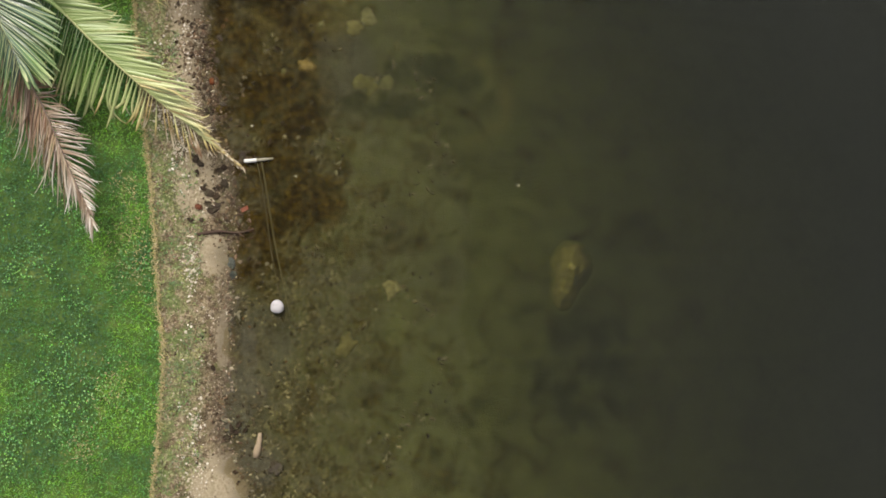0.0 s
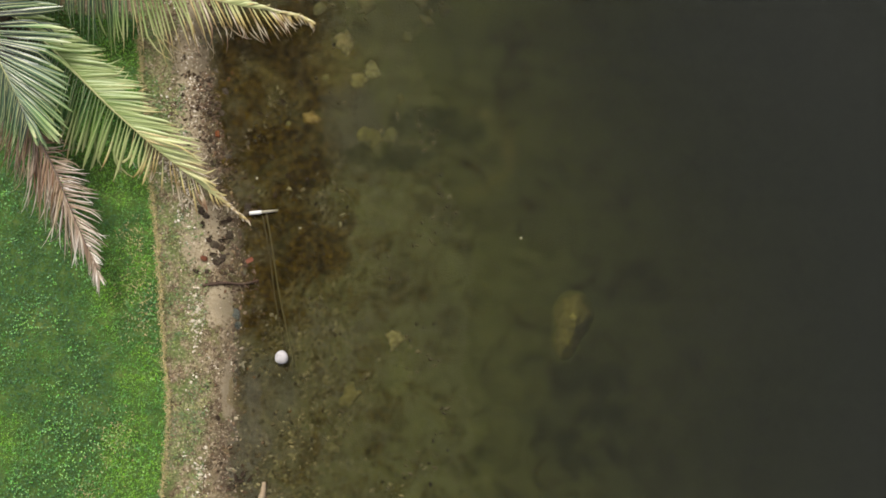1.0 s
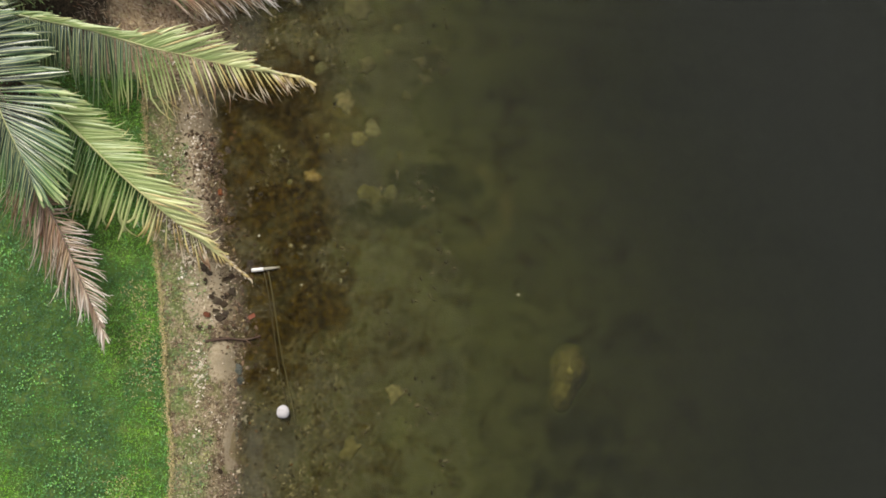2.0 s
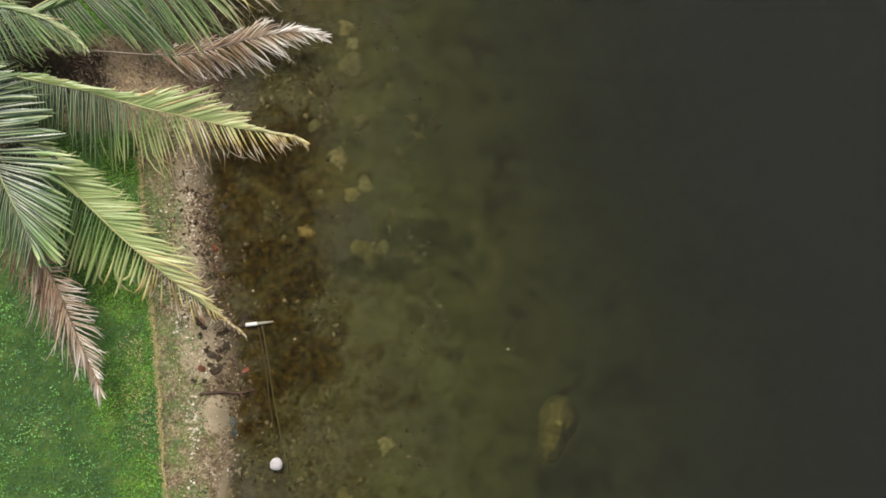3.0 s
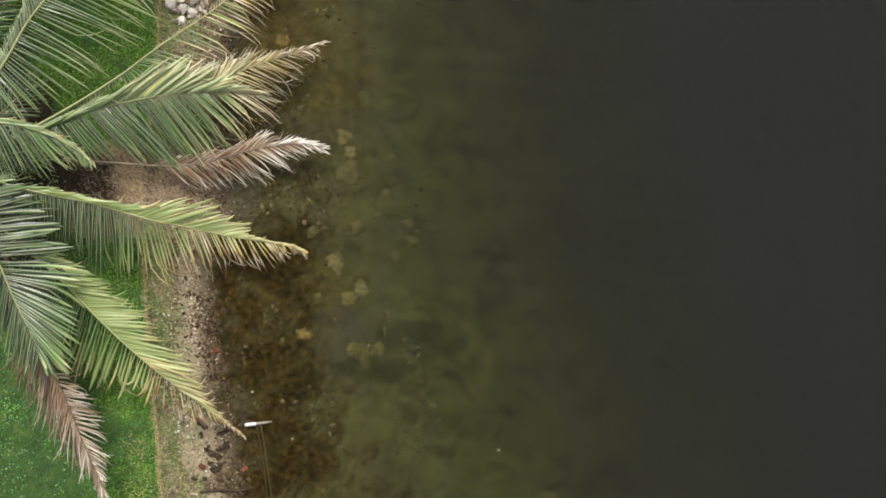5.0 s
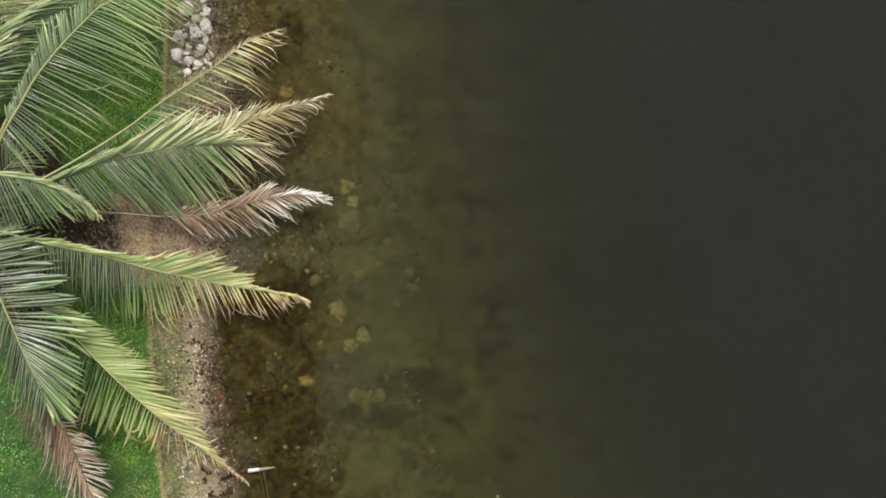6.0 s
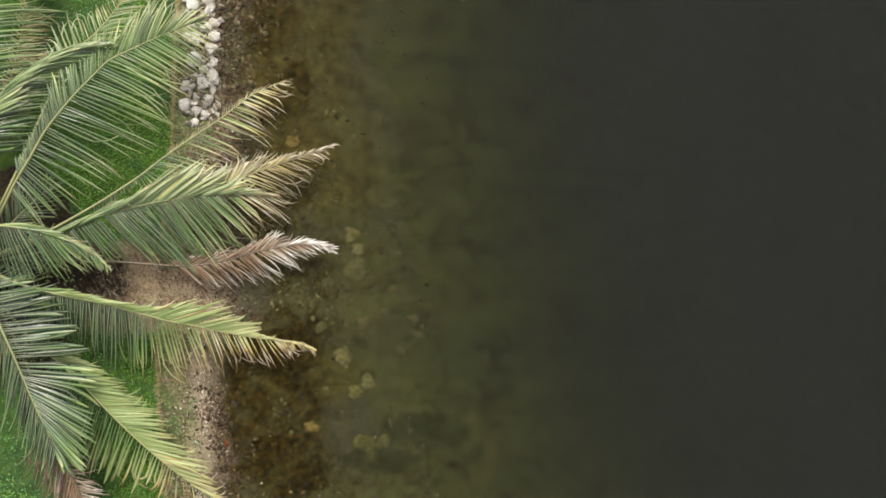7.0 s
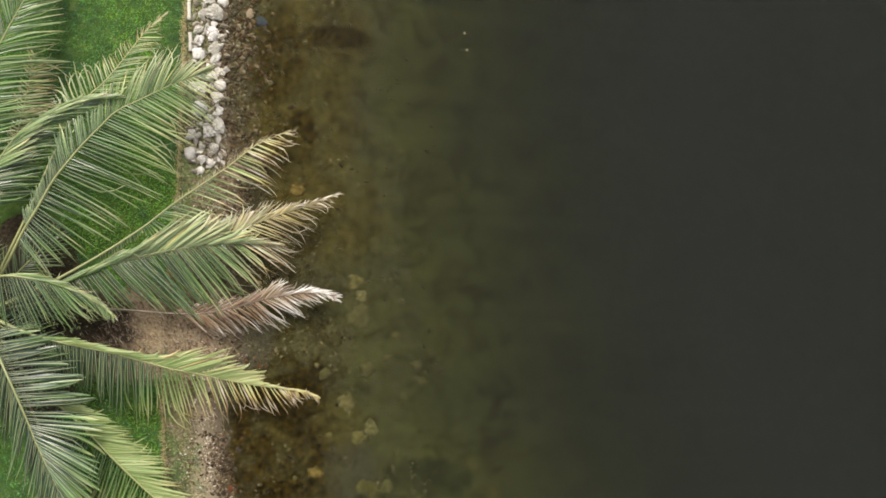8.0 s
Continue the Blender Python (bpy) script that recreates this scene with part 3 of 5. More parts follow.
def build_lawn():
    x, y = scatter(150000, -8.6, -4.3, -5, 12.5)
    keep = (x < lawn_x(y) + 0.02 * hum(y * 0.3, y, 5.0) + 0.012 * hum(y * 0.2, y, 17.0)) & (blots(x, y, MULCH + SHADED_SOIL) * rng.uniform(0.6, 1.2, len(x)) < 0.5)
    x, y = x[keep], y[keep]
    n = len(x)
    vf = leaves(x, y, ground_z(x, y) - 0.005, rng.uniform(0.035, 0.085, n), rng.uniform(0.006, 0.012, n), rng.uniform(0, 6.28, n), rng.uniform(0.35, 1.1, n), 0.2)
    stuff("lawn_grass", vf, GRASS, "short mown green lawn grass", "grass", {"lush_lit": np.repeat(blots(x, y, LUSH_LIT) - blots(x, y, DULL), 4)})
    x, y = scatter(32000, -8.6, -4.4, -5, 12.5)
    patch = hum(x, y, 1.9, 1.0) + 0.7 * hum(x, y, 4.3, 2.0) + 0.35 * hum(x, y, 11, 0.5)
    keep = (x < lawn_x(y) - 0.04) & (patch + 0.5 * np.clip((-5.9 - x) / 1.2, 0, 1) - 0.6 * blots(x, y, DULL[:1]) > 0.45 + rng.uniform(-0.8, 0.6, len(x))) & (y < 4.5)
    x, y = x[keep], y[keep]
    n = len(x)
    vf = leaves(x, y, ground_z(x, y) + rng.uniform(0.03, 0.06, n), rng.uniform(0.02, 0.042, n), rng.uniform(0.016, 0.027, n), rng.uniform(0, 6.28, n), rng.uniform(-0.1, 0.4, n), 0.1)
    stuff("lawn_weeds", vf, CLOVER, "broad-leaved light green weeds in the lawn", "weeds")
    for cx, cy, r in ((-4.95, 5.2, 0.16), (-5.6, -3.15, 0.13), (-4.75, -0.35, 0.17), (-4.85, 0.25, 0.17), (-5.2, -2.2, 0.16), (-4.95, 1.0, 0.12)):
        n = int(90 + 600 * max(0.0, r - 0.1))
        x, y = rng.normal(cx, r, n), rng.normal(cy, r * 1.3, n)
        vf = leaves(x, y, ground_z(x, y) + rng.uniform(0.01, 0.05, n), rng.uniform(0.03, 0.07, n), rng.uniform(0.007, 0.012, n), rng.uniform(0, 6.28, n), rng.uniform(0, 0.5, n), 0.1)
        stuff("dry_grass", vf, STRAW, "thin dry patch of straw-coloured lawn grass", "grass")
    y = rng.uniform(-5, 12.5, 7500)
    x = lawn_x(y) + rng.normal(0.005, 0.022, len(y)) + 0.02 * hum(y * 0.3, y, 5.0) + 0.012 * hum(y * 0.2, y, 17.0)
    keep = blots(x, y, MULCH) < 0.3
    x, y = x[keep], y[keep]
    n = len(x)
    vf = leaves(x, y, ground_z(x - 0.05, y) - 0.02 + rng.uniform(0, 0.03, n), rng.uniform(0.03, 0.08, n), rng.uniform(0.006, 0.012, n), rng.uniform(0, 6.28, n), rng.uniform(-0.1, 0.5, n), 0.1)
    stuff("dry_lawn_edge", vf, STRAW, "dry straw-coloured cut edge of the lawn", "grass")


def build_bank():
    def band(n, lo, hi, y0=-5, y1=12.5):
        y = rng.uniform(y0, y1, n)
        t = rng.uniform(lo, hi, n)
        return lawn_x(y) + (water_x(y) - lawn_x(y)) * t, y
    x, y = band(11000, 0.02, 0.62)
    keep = hum(x, y, 3.1, 0.7) + 0.6 * hum(x, y, 8, 1.5) > (x - lawn_x(y)) * 1.3 - 0.55 + rng.uniform(-0.3, 0.3, len(x))
    x, y = x[keep], y[keep]
    n = len(x)
    vf = leaves(x, y, ground_z(x, y) + rng.uniform(0, 0.03, n), rng.uniform(0.02, 0.07, n), rng.uniform(0.009, 0.024, n), rng.uniform(0, 6.28, n), rng.uniform(0, 0.7, n), 0.15)
    stuff("bank_weeds", vf, WEED, "sparse low weeds on the bare bank", "weeds")
    x, y = band(9000, 0.0, 1.05)
    keep = blots(x, y, SAND[:3]) < rng.uniform(0.2, 1.1, len(x))
    x, y = x[keep], y[keep]
    n = len(x)
    vf = leaves(x, y, ground_z(x, y) + rng.uniform(0.002, 0.015, n), rng.uniform(0.014, 0.065, n), rng.uniform(0.006, 0.022, n), rng.uniform(0, 6.28, n), rng.uniform(-0.1, 0.3, n), 0.1)
    stuff("leaf_litter", vf, LITTER, "brown leaf litter and twigs on the bank", "litter")
    x, y = scatter(2600, -6.6, -3.7, 4.4, 6.3)
    keep = blots(x, y, MULCH) > rng.uniform(0.1, 1.0, len(x))
    x, y = x[keep], y[keep]
    n = len(x)
    vf = leaves(x, y, ground_z(x, y) + rng.uniform(0.005, 0.03, n), rng.uniform(0.05, 0.2, n), rng.uniform(0.006, 0.014, n), rng.normal(-0.9, 0.6, n), rng.uniform(-0.1, 0.25, n), 0.1)
    stuff("fallen_leaflets", vf, LITTER, "dead palm leaflets strewn on bare soil", "litter")
    x, y = band(3000, 0.3, 1.15)
    keep = hum(x, y, 4.1, 2.7) + 0.5 * hum(x, y, 10, 0.4) > -0.3 + 2 * blots(x, y, SAND[:3])
    x, y = x[keep], y[keep]
    r = 0.008 + 0.03 * rng.uniform(0, 1, len(x)) ** 3
    stuff("bank_pebbles", lumps(x, y, ground_z(x, y) + r * 0.2, r), PEBBLE, "small brown and grey pebbles along the waterline", "pebbles")
    x, y = band(1000, 0.25, 0.9)
    keep = hum(x, y, 2.3, 5.1) + 0.7 * hum(x, y, 6.1, 1.1) + rng.uniform(-0.4, 0.4, len(x)) > 0.55
    x, y = x[keep], y[keep]
    for cx, cy, sx, sy, n in ((-3.95, -0.2, 0.06, 0.22, 90), (-3.88, -2.78, 0.07, 0.12, 50), (-4.12, 1.6, 0.12, 0.25, 110), (-4.35, 2.15, 0.12, 0.15, 70), (-4.0, 3.5, 0.12, 0.5, 60), (-3.95, -3.4, 0.1, 0.4, 60)):
        x, y = np.r_[x, rng.normal(cx, sx, n)], np.r_[y, rng.normal(cy, sy, n)]
    x, y = np.repeat(x, 2) + rng.normal(0, 0.03, 2 * len(x)), np.repeat(y, 2) + rng.normal(0, 0.05, 2 * len(y))
    r = 0.006 + 0.02 * rng.uniform(0, 1, len(x)) ** 2
    stuff("shell_grit", lumps(x, y, ground_z(x, y) + r * 0.3, r, 0.4), SHELL, "whitish broken shell and stone chips", "shells")


def build_underplants():
    x, y = rng.normal(-6.75, 0.4, 80), rng.normal(5.6, 0.16, 80)
    n = len(x)
    vf = leaves(x, y, ground_z(x, y) + rng.uniform(0.05, 0.3, n), rng.uniform(0.04, 0.1, n), rng.uniform(0.02, 0.045, n), rng.uniform(0, 6.28, n), rng.uniform(-0.2, 0.5, n), 0.15)
    stuff("undergrowth", vf, WEED, "yellow-green broad-leaved weeds under the palm", "weeds")


build_underplants()


def build_bed():
    y = rng.uniform(-5, 12.5, 9000)
    s = rng.uniform(0, 1, len(y)) ** 1.6 * 3.6
    x = water_x(y) + s
    keep = hum(x, y, 2.7, 1.9) + 0.6 * hum(x, y, 7, 2.2) > -0.25 + 0.2 * s + 0.9 * blots(x, y, ALGAE)
    x, y = x[keep], y[keep]
    r = 0.01 + 0.035 * rng.uniform(0, 1, len(x)) ** 2.5
    stuff("bed_gravel", lumps(x, y, ground_z(x, y) + r * 0.15, r, 0.5), BEDSTONE, "silted gravel and shells on the lake bed", "gravel")


def build_rubble():
    x, y = scatter(380, -4.45, -3.84, 8.25, 12.5)
    r = 0.02 + 0.065 * rng.uniform(0, 1, len(x)) ** 1.5
    stuff("rubble", lumps(x, y, ground_z(x, y) + r * 0.4, r, 0.8), RUBBLE, "broken limestone rubble between the bank stones", "rubble")
    y = rng.uniform(8.3, 12.5, 1500)
    x = water_x(y) + rng.uniform(-0.15, 1.0, len(y)) * rng.uniform(0.3, 1, len(y))
    r = 0.01 + 0.042 * rng.uniform(0, 1, len(x)) ** 2.4
    stuff("shoal_rubble", lumps(x, y, ground_z(x, y) + r * 0.3, r, 0.6), SHOAL, "brown rubble in the shallow water", "rubble")
    y = np.r_[rng.uniform(-5, 8.5, 2400), rng.uniform(1.2, 4.4, 1500)]
    x = water_x(y) + np.r_[rng.normal(-0.1, 0.26, 2400), rng.normal(0.0, 0.17, 1500)]
    keep = hum(x, y, 2.1, 0.3) + 0.6 * hum(x, y, 5.3, 2.4) > -0.1
    x, y = x[keep], y[keep]
    r = 0.009 + 0.034 * rng.uniform(0, 1, len(x)) ** 2.8
    stuff("mud_clods", lumps(x, y, ground_z(x, y) + r * 0.2, r, 0.35), CLOD, "dark wet clods and debris at the waterline", "debris")


build_rubble()
build_lawn()
build_bank()
build_bed()


# ---- coconut palm ----
CROWN = Vector((-7.86, 5.73, 0.72))


def leaflet_arrays(root, ang, bend, length, width, lift, droop, roll, tone0, tone1, kink=0.0, late=2.0, ribbon=False, twist=0.0, fold=0.22):
    """One long folded leaflet: eight rows of three points, curving sideways by bend and down by droop, its tip kinked; a ribbon keeps its width outwards."""
    up = np.array([0, 0, 1.0])
    rows, tone_values = [], []
    c, last = np.array(root, float), 0.0
    shape = (0.3, 0.45, 0.7, 0.95, 1.0, 0.9, 0.6, 0.1) if ribbon else (0.4, 0.9, 1.0, 0.95, 0.8, 0.55, 0.3, 0.05)
    for t, w in zip((0.0, 0.1, 0.28, 0.46, 0.62, 0.78, 0.9, 1.0), shape):
        a = ang + bend * t * t + kink * max(0.0, t - 0.6) * 2.2
        d, s = np.array([math.cos(a), math.sin(a), 0.0]), np.array([-math.sin(a), math.cos(a), 0.0])
        c = c + (t - last) * length * (d + up * (lift - 2 * droop * t - abs(kink) * max(0.0, t - 0.6)))
        last = t
        r = roll + twist * max(0.0, 1 - 1.6 * t)
        side = s * math.cos(r) + up * math.sin(r)
        ridge = up * math.cos(r) - s * math.sin(r)
        for e in (-1, 0, 1):
            rows.append(c + side * (e * w * width / 2) + ridge * ((fold if e == 0 else 0.0) * w * width))
            tone_values.append(tone0 + (tone1 - tone0) * t ** late)
    return np.array(rows), LEAFLET_FACES, tone_values


LEAFLET_FACES = np.array([(3 * i + j, 3 * i + j + 1, 3 * i + j + 4, 3 * i + j + 3) for i in range(7) for j in range(2)])
LEAFLET_RIB = [0.0, 1.0, 0.0] * 8


def frond(palm, label, points, left, right, tone, gap=(0.04, 0.045), width=(0.036, 0.034), ribbon=(False, False), late=2.2, singly=False):
    """A feathery frond along the points. left, right: (place along the rib, heading in degrees, length) of its
    leaflets;
    tone: for each side (place, value at the root, value at the tip), from 0 fresh green to 1 bleached, with sunlit or
    shaded look mixed in; gap: their spacing."""
    line = curve_at(points, 60)
    seg = np.r_[0, np.cumsum(np.linalg.norm(np.diff(line, axis=0), axis=1))]
    total = seg[-1]
    radii = np.interp(seg / total, [0, 0.15, 0.5, 1], [0.045, 0.028, 0.017, 0.004])
    bm = tube(line, list(radii), 6)
    me = bpy.data.meshes.new("frond")
    bm.to_mesh(me)
    bm.free()
    me.materials.append(RACHIS)
    tones = [np.array(t).T for t in tone]
    tone_values = np.repeat(0.12 + 0.72 * np.interp(seg / total, tones[1][0], tones[1][1]) + 0.25 * np.clip(seg / total - 0.6, 0, 1), 6)
    me.attributes.new("age_light", "FLOAT", "POINT").data.foreach_set("value", tone_values.astype(np.float32))
    rib = new("frond", me)
    rib.parent = palm
    if label:
        tagged(rib, label)
    knots = np.arange(0, total + 0.4, 0.2)
    allv, allf, alla, count = [], [], [], 0
    for side, table in ((0, left), (1, right)):
        at, heading, reach = np.array(table, float).T
        sway, rise, worn = (rng.normal(0, 1, len(knots)) for _ in range(3))
        s = max(0.0, at[0] - 0.04) * total
        while s < total * 0.992:
            f = s / total
            root_tone, end = (float(np.interp(f, tones[side][0], tones[side][k])) for k in (1, 2))
            dry, dead = root_tone > 0.42, root_tone > 0.7
            w1, w2, w3 = (float(np.interp(s, knots, w)) for w in (sway, rise, worn))
            root = np.array([np.interp(s + rng.normal(0, 0.006), seg, line[:, k]) for k in range(3)])
            s += gap[side] * rng.uniform(0.75, 1.25)
            if rng.uniform() < (0.12 if dry else 0.04) + (0.22 if side and end > 0.5 and not dead else 0.0):
                continue
            bend = radians(rng.normal(-8, 16) if dry else rng.normal(-9 if side else -3, 6))
            ang = radians(float(np.interp(f, at, heading)) + w1 * (4 if dry else 2.5) + rng.normal(0, 5 if dry else 2)) - bend / 3
            length = float(np.interp(f, at, reach)) * (1 + 0.06 * w3) * rng.uniform(0.65 if dry else 0.8, 1.1)
            root_tone = max(0.0, root_tone + 0.025 * w3)
            end = end + (0.32 * rng.uniform() ** 3 if not dry else rng.normal(0, 0.02))
            if not dead and end > 0.52 and root_tone > 0.2 and rng.uniform() < 0.35:
                root_tone, end = root_tone + 0.5 * (end - root_tone), max(end, 0.66)
            kink = rng.normal(0, 0.4 if dead else 0.8) if rng.uniform() < (0.6 if dry or end > 0.45 else 0.15) else 0.0
            # drying leaflets shrivel to strands
            wide = width[side] * (1.0 if dead else float(np.interp(end, [0.3, 0.6], [1.0, 0.5]))) * rng.uniform(0.75, 1.2)
            if side == 0:
                lift, droop, roll = 0.13 + 0.04 * w2, 0.12, rng.normal(0.12, 0.13)
            else:
                lift, droop, roll = 0.0 + 0.06 * w2, 0.26 + rng.normal(0, 0.05), rng.normal(-0.35 if dry else -0.2, 0.3)
            v, fc, ag = leaflet_arrays(root, ang, bend, length, wide, lift + rng.normal(0, 0.04), droop, roll, root_tone, end, kink, late if dead or end < 0.5 else 1.4, ribbon[side], rng.normal(-0.6, 0.25) if ribbon[side] else 0.0, 0.25 if side or dry else 0.1)
            # leaflets never reach below the ground or the water
            v[:, 2] = np.maximum(v[:, 2], np.maximum(ground_z(v[:, 0], v[:, 1]), 0) + 0.03)
            if singly:
                lf = new("leaflet", mesh_of("leaflet", v, fc, PALM, {"age_light": ag, "rib": LEAFLET_RIB}))
                lf.parent = rib
            else:
                allv.append(v)
                allf.append(fc + count)
                alla += ag
                count += len(v)
    if allv:
        lf = new("foliage", mesh_of("foliage", np.vstack(allv), np.vstack(allf), PALM, {"age_light": alla, "rib": LEAFLET_RIB * len(allv)}))
        lf.parent = rib
        tagged(lf, kind="stuff")
    return rib


def build_palm():
    palm = tagged(new("coconut_palm"), "young coconut palm with green and dying brown fronds", "palm tree")
    palm.location = (CROWN.x, CROWN.y, 0.08)
    bpy.context.view_layer.update()
    inv = palm.matrix_world.inverted()
    n = 15
    zs = np.linspace(-0.05, 0.8, n)
    bm = tube([(CROWN.x + 0.03 * math.sin(z * 4), CROWN.y, z + 0.05) for z in zs], [0.26 - 0.12 * z + 0.018 * (i % 2) for i, z in enumerate(zs)], 16)
    part("trunk", bm, TRUNK, palm, "short ringed brown trunk")
    # On most green fronds, paler left and darker right tones paint sun and shade.
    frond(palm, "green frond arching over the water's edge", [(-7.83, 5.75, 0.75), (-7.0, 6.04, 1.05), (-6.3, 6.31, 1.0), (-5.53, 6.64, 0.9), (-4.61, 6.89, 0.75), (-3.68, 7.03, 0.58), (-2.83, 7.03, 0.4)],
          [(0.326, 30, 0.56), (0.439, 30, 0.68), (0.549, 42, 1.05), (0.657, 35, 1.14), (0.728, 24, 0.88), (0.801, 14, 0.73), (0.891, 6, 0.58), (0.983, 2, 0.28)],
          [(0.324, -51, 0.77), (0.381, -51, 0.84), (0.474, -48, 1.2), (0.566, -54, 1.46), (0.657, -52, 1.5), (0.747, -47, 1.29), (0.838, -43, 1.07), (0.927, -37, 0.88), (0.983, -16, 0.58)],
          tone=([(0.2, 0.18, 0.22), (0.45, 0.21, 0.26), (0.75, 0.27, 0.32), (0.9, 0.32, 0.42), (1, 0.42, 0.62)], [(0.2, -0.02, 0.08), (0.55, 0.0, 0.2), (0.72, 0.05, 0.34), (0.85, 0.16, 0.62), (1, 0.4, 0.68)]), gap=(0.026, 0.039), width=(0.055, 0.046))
    frond(palm, 'frond drying to straw colour at its tip', [(-7.83, 5.75, 0.75), (-6.73, 6.12, 1.0), (-5.82, 6.55, 0.9), (-4.81, 6.82, 0.72), (-3.7, 7.18, 0.5), (-3.22, 7.38, 0.44), (-2.74, 7.57, 0.38), (-2.26, 7.74, 0.3), (-1.81, 7.95, 0.22)],
          [(0.637, 57, 0.5), (0.685, 59, 0.55), (0.732, 56, 0.56), (0.795, 35, 0.49), (0.843, 32, 0.36), (0.907, 36, 0.23), (0.972, 25, 0.18)],
          [(0.637, -33, 0.66), (0.682, -27, 0.76), (0.748, -24, 1.05), (0.811, -18, 0.73), (0.875, -18, 0.48), (0.923, -8, 0.32), (0.978, -48, 0.2)],
          tone=([(0.6, 0.38, 0.47), (0.8, 0.44, 0.56), (1, 0.5, 0.66)], [(0.6, 0.46, 0.6), (0.8, 0.5, 0.65), (1, 0.55, 0.68)]), gap=(0.022, 0.034), width=(0.05, 0.042))
    frond(palm, 'dead reddish-brown frond hanging low', [(-7.83, 5.75, 0.6), (-6.89, 5.84, 0.55), (-5.63, 5.84, 0.5), (-4.37, 5.78, 0.45), (-3.69, 5.87, 0.42), (-3.1, 6.04, 0.4), (-2.52, 6.16, 0.36), (-2.08, 6.2, 0.33), (-1.78, 6.11, 0.28)],
          [(0.567, 37, 0.4), (0.679, 37, 0.47), (0.744, 35, 0.53), (0.786, 49, 0.54), (0.828, 35, 0.48), (0.877, 21, 0.37), (0.94, 2, 0.24)],
          [(0.598, -47, 0.66), (0.686, -42, 0.73), (0.744, -45, 0.69), (0.804, -36, 0.67), (0.844, -35, 0.46), (0.892, -27, 0.46), (0.957, -26, 0.26)],
          tone=([(0.5, 0.82, 0.84), (0.74, 0.81, 0.9), (0.86, 0.86, 1.04), (1, 0.96, 1.04)], [(0.5, 0.79, 0.95), (0.7, 0.8, 1.04), (0.86, 0.86, 1.05), (1, 0.96, 1.05)]), gap=(0.02, 0.027), width=(0.028, 0.022), late=1.3)
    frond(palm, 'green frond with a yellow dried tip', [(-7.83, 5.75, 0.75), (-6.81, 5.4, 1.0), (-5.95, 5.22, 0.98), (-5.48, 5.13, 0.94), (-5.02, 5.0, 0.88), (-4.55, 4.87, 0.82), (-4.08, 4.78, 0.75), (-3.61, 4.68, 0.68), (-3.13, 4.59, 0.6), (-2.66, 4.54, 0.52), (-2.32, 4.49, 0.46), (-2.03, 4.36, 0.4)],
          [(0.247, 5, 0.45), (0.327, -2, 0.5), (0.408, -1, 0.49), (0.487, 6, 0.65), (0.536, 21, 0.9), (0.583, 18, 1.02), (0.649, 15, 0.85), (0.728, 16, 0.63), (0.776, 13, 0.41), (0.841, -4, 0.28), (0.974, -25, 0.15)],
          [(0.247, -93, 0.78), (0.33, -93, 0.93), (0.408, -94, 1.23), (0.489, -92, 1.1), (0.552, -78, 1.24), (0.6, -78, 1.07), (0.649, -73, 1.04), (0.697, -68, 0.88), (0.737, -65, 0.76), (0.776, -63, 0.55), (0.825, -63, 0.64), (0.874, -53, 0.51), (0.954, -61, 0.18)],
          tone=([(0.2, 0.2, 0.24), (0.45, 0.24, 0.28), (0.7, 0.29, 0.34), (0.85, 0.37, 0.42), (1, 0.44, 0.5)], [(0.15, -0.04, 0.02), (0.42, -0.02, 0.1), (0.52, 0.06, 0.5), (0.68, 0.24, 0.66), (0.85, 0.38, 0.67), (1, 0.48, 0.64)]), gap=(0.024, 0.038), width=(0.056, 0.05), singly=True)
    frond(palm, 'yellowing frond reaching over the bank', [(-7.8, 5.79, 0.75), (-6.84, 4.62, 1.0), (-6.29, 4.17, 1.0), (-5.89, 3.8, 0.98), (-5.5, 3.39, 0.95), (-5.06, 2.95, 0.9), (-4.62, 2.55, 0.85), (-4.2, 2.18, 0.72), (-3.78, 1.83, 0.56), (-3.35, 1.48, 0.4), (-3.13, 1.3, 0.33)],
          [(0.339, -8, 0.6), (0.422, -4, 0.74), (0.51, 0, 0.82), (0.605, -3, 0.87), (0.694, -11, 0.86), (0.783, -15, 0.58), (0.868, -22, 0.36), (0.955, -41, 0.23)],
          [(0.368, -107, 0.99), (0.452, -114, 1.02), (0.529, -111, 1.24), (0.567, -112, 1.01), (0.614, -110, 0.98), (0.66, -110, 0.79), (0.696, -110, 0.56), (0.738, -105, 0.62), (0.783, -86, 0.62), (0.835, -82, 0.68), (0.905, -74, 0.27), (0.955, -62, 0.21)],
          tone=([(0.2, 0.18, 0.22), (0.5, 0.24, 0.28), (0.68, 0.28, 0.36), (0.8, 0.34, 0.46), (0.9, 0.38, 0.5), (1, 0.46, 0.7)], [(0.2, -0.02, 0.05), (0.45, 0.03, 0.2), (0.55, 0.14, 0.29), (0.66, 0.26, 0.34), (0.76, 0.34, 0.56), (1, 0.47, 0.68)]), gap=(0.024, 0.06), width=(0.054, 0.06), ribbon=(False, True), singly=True)
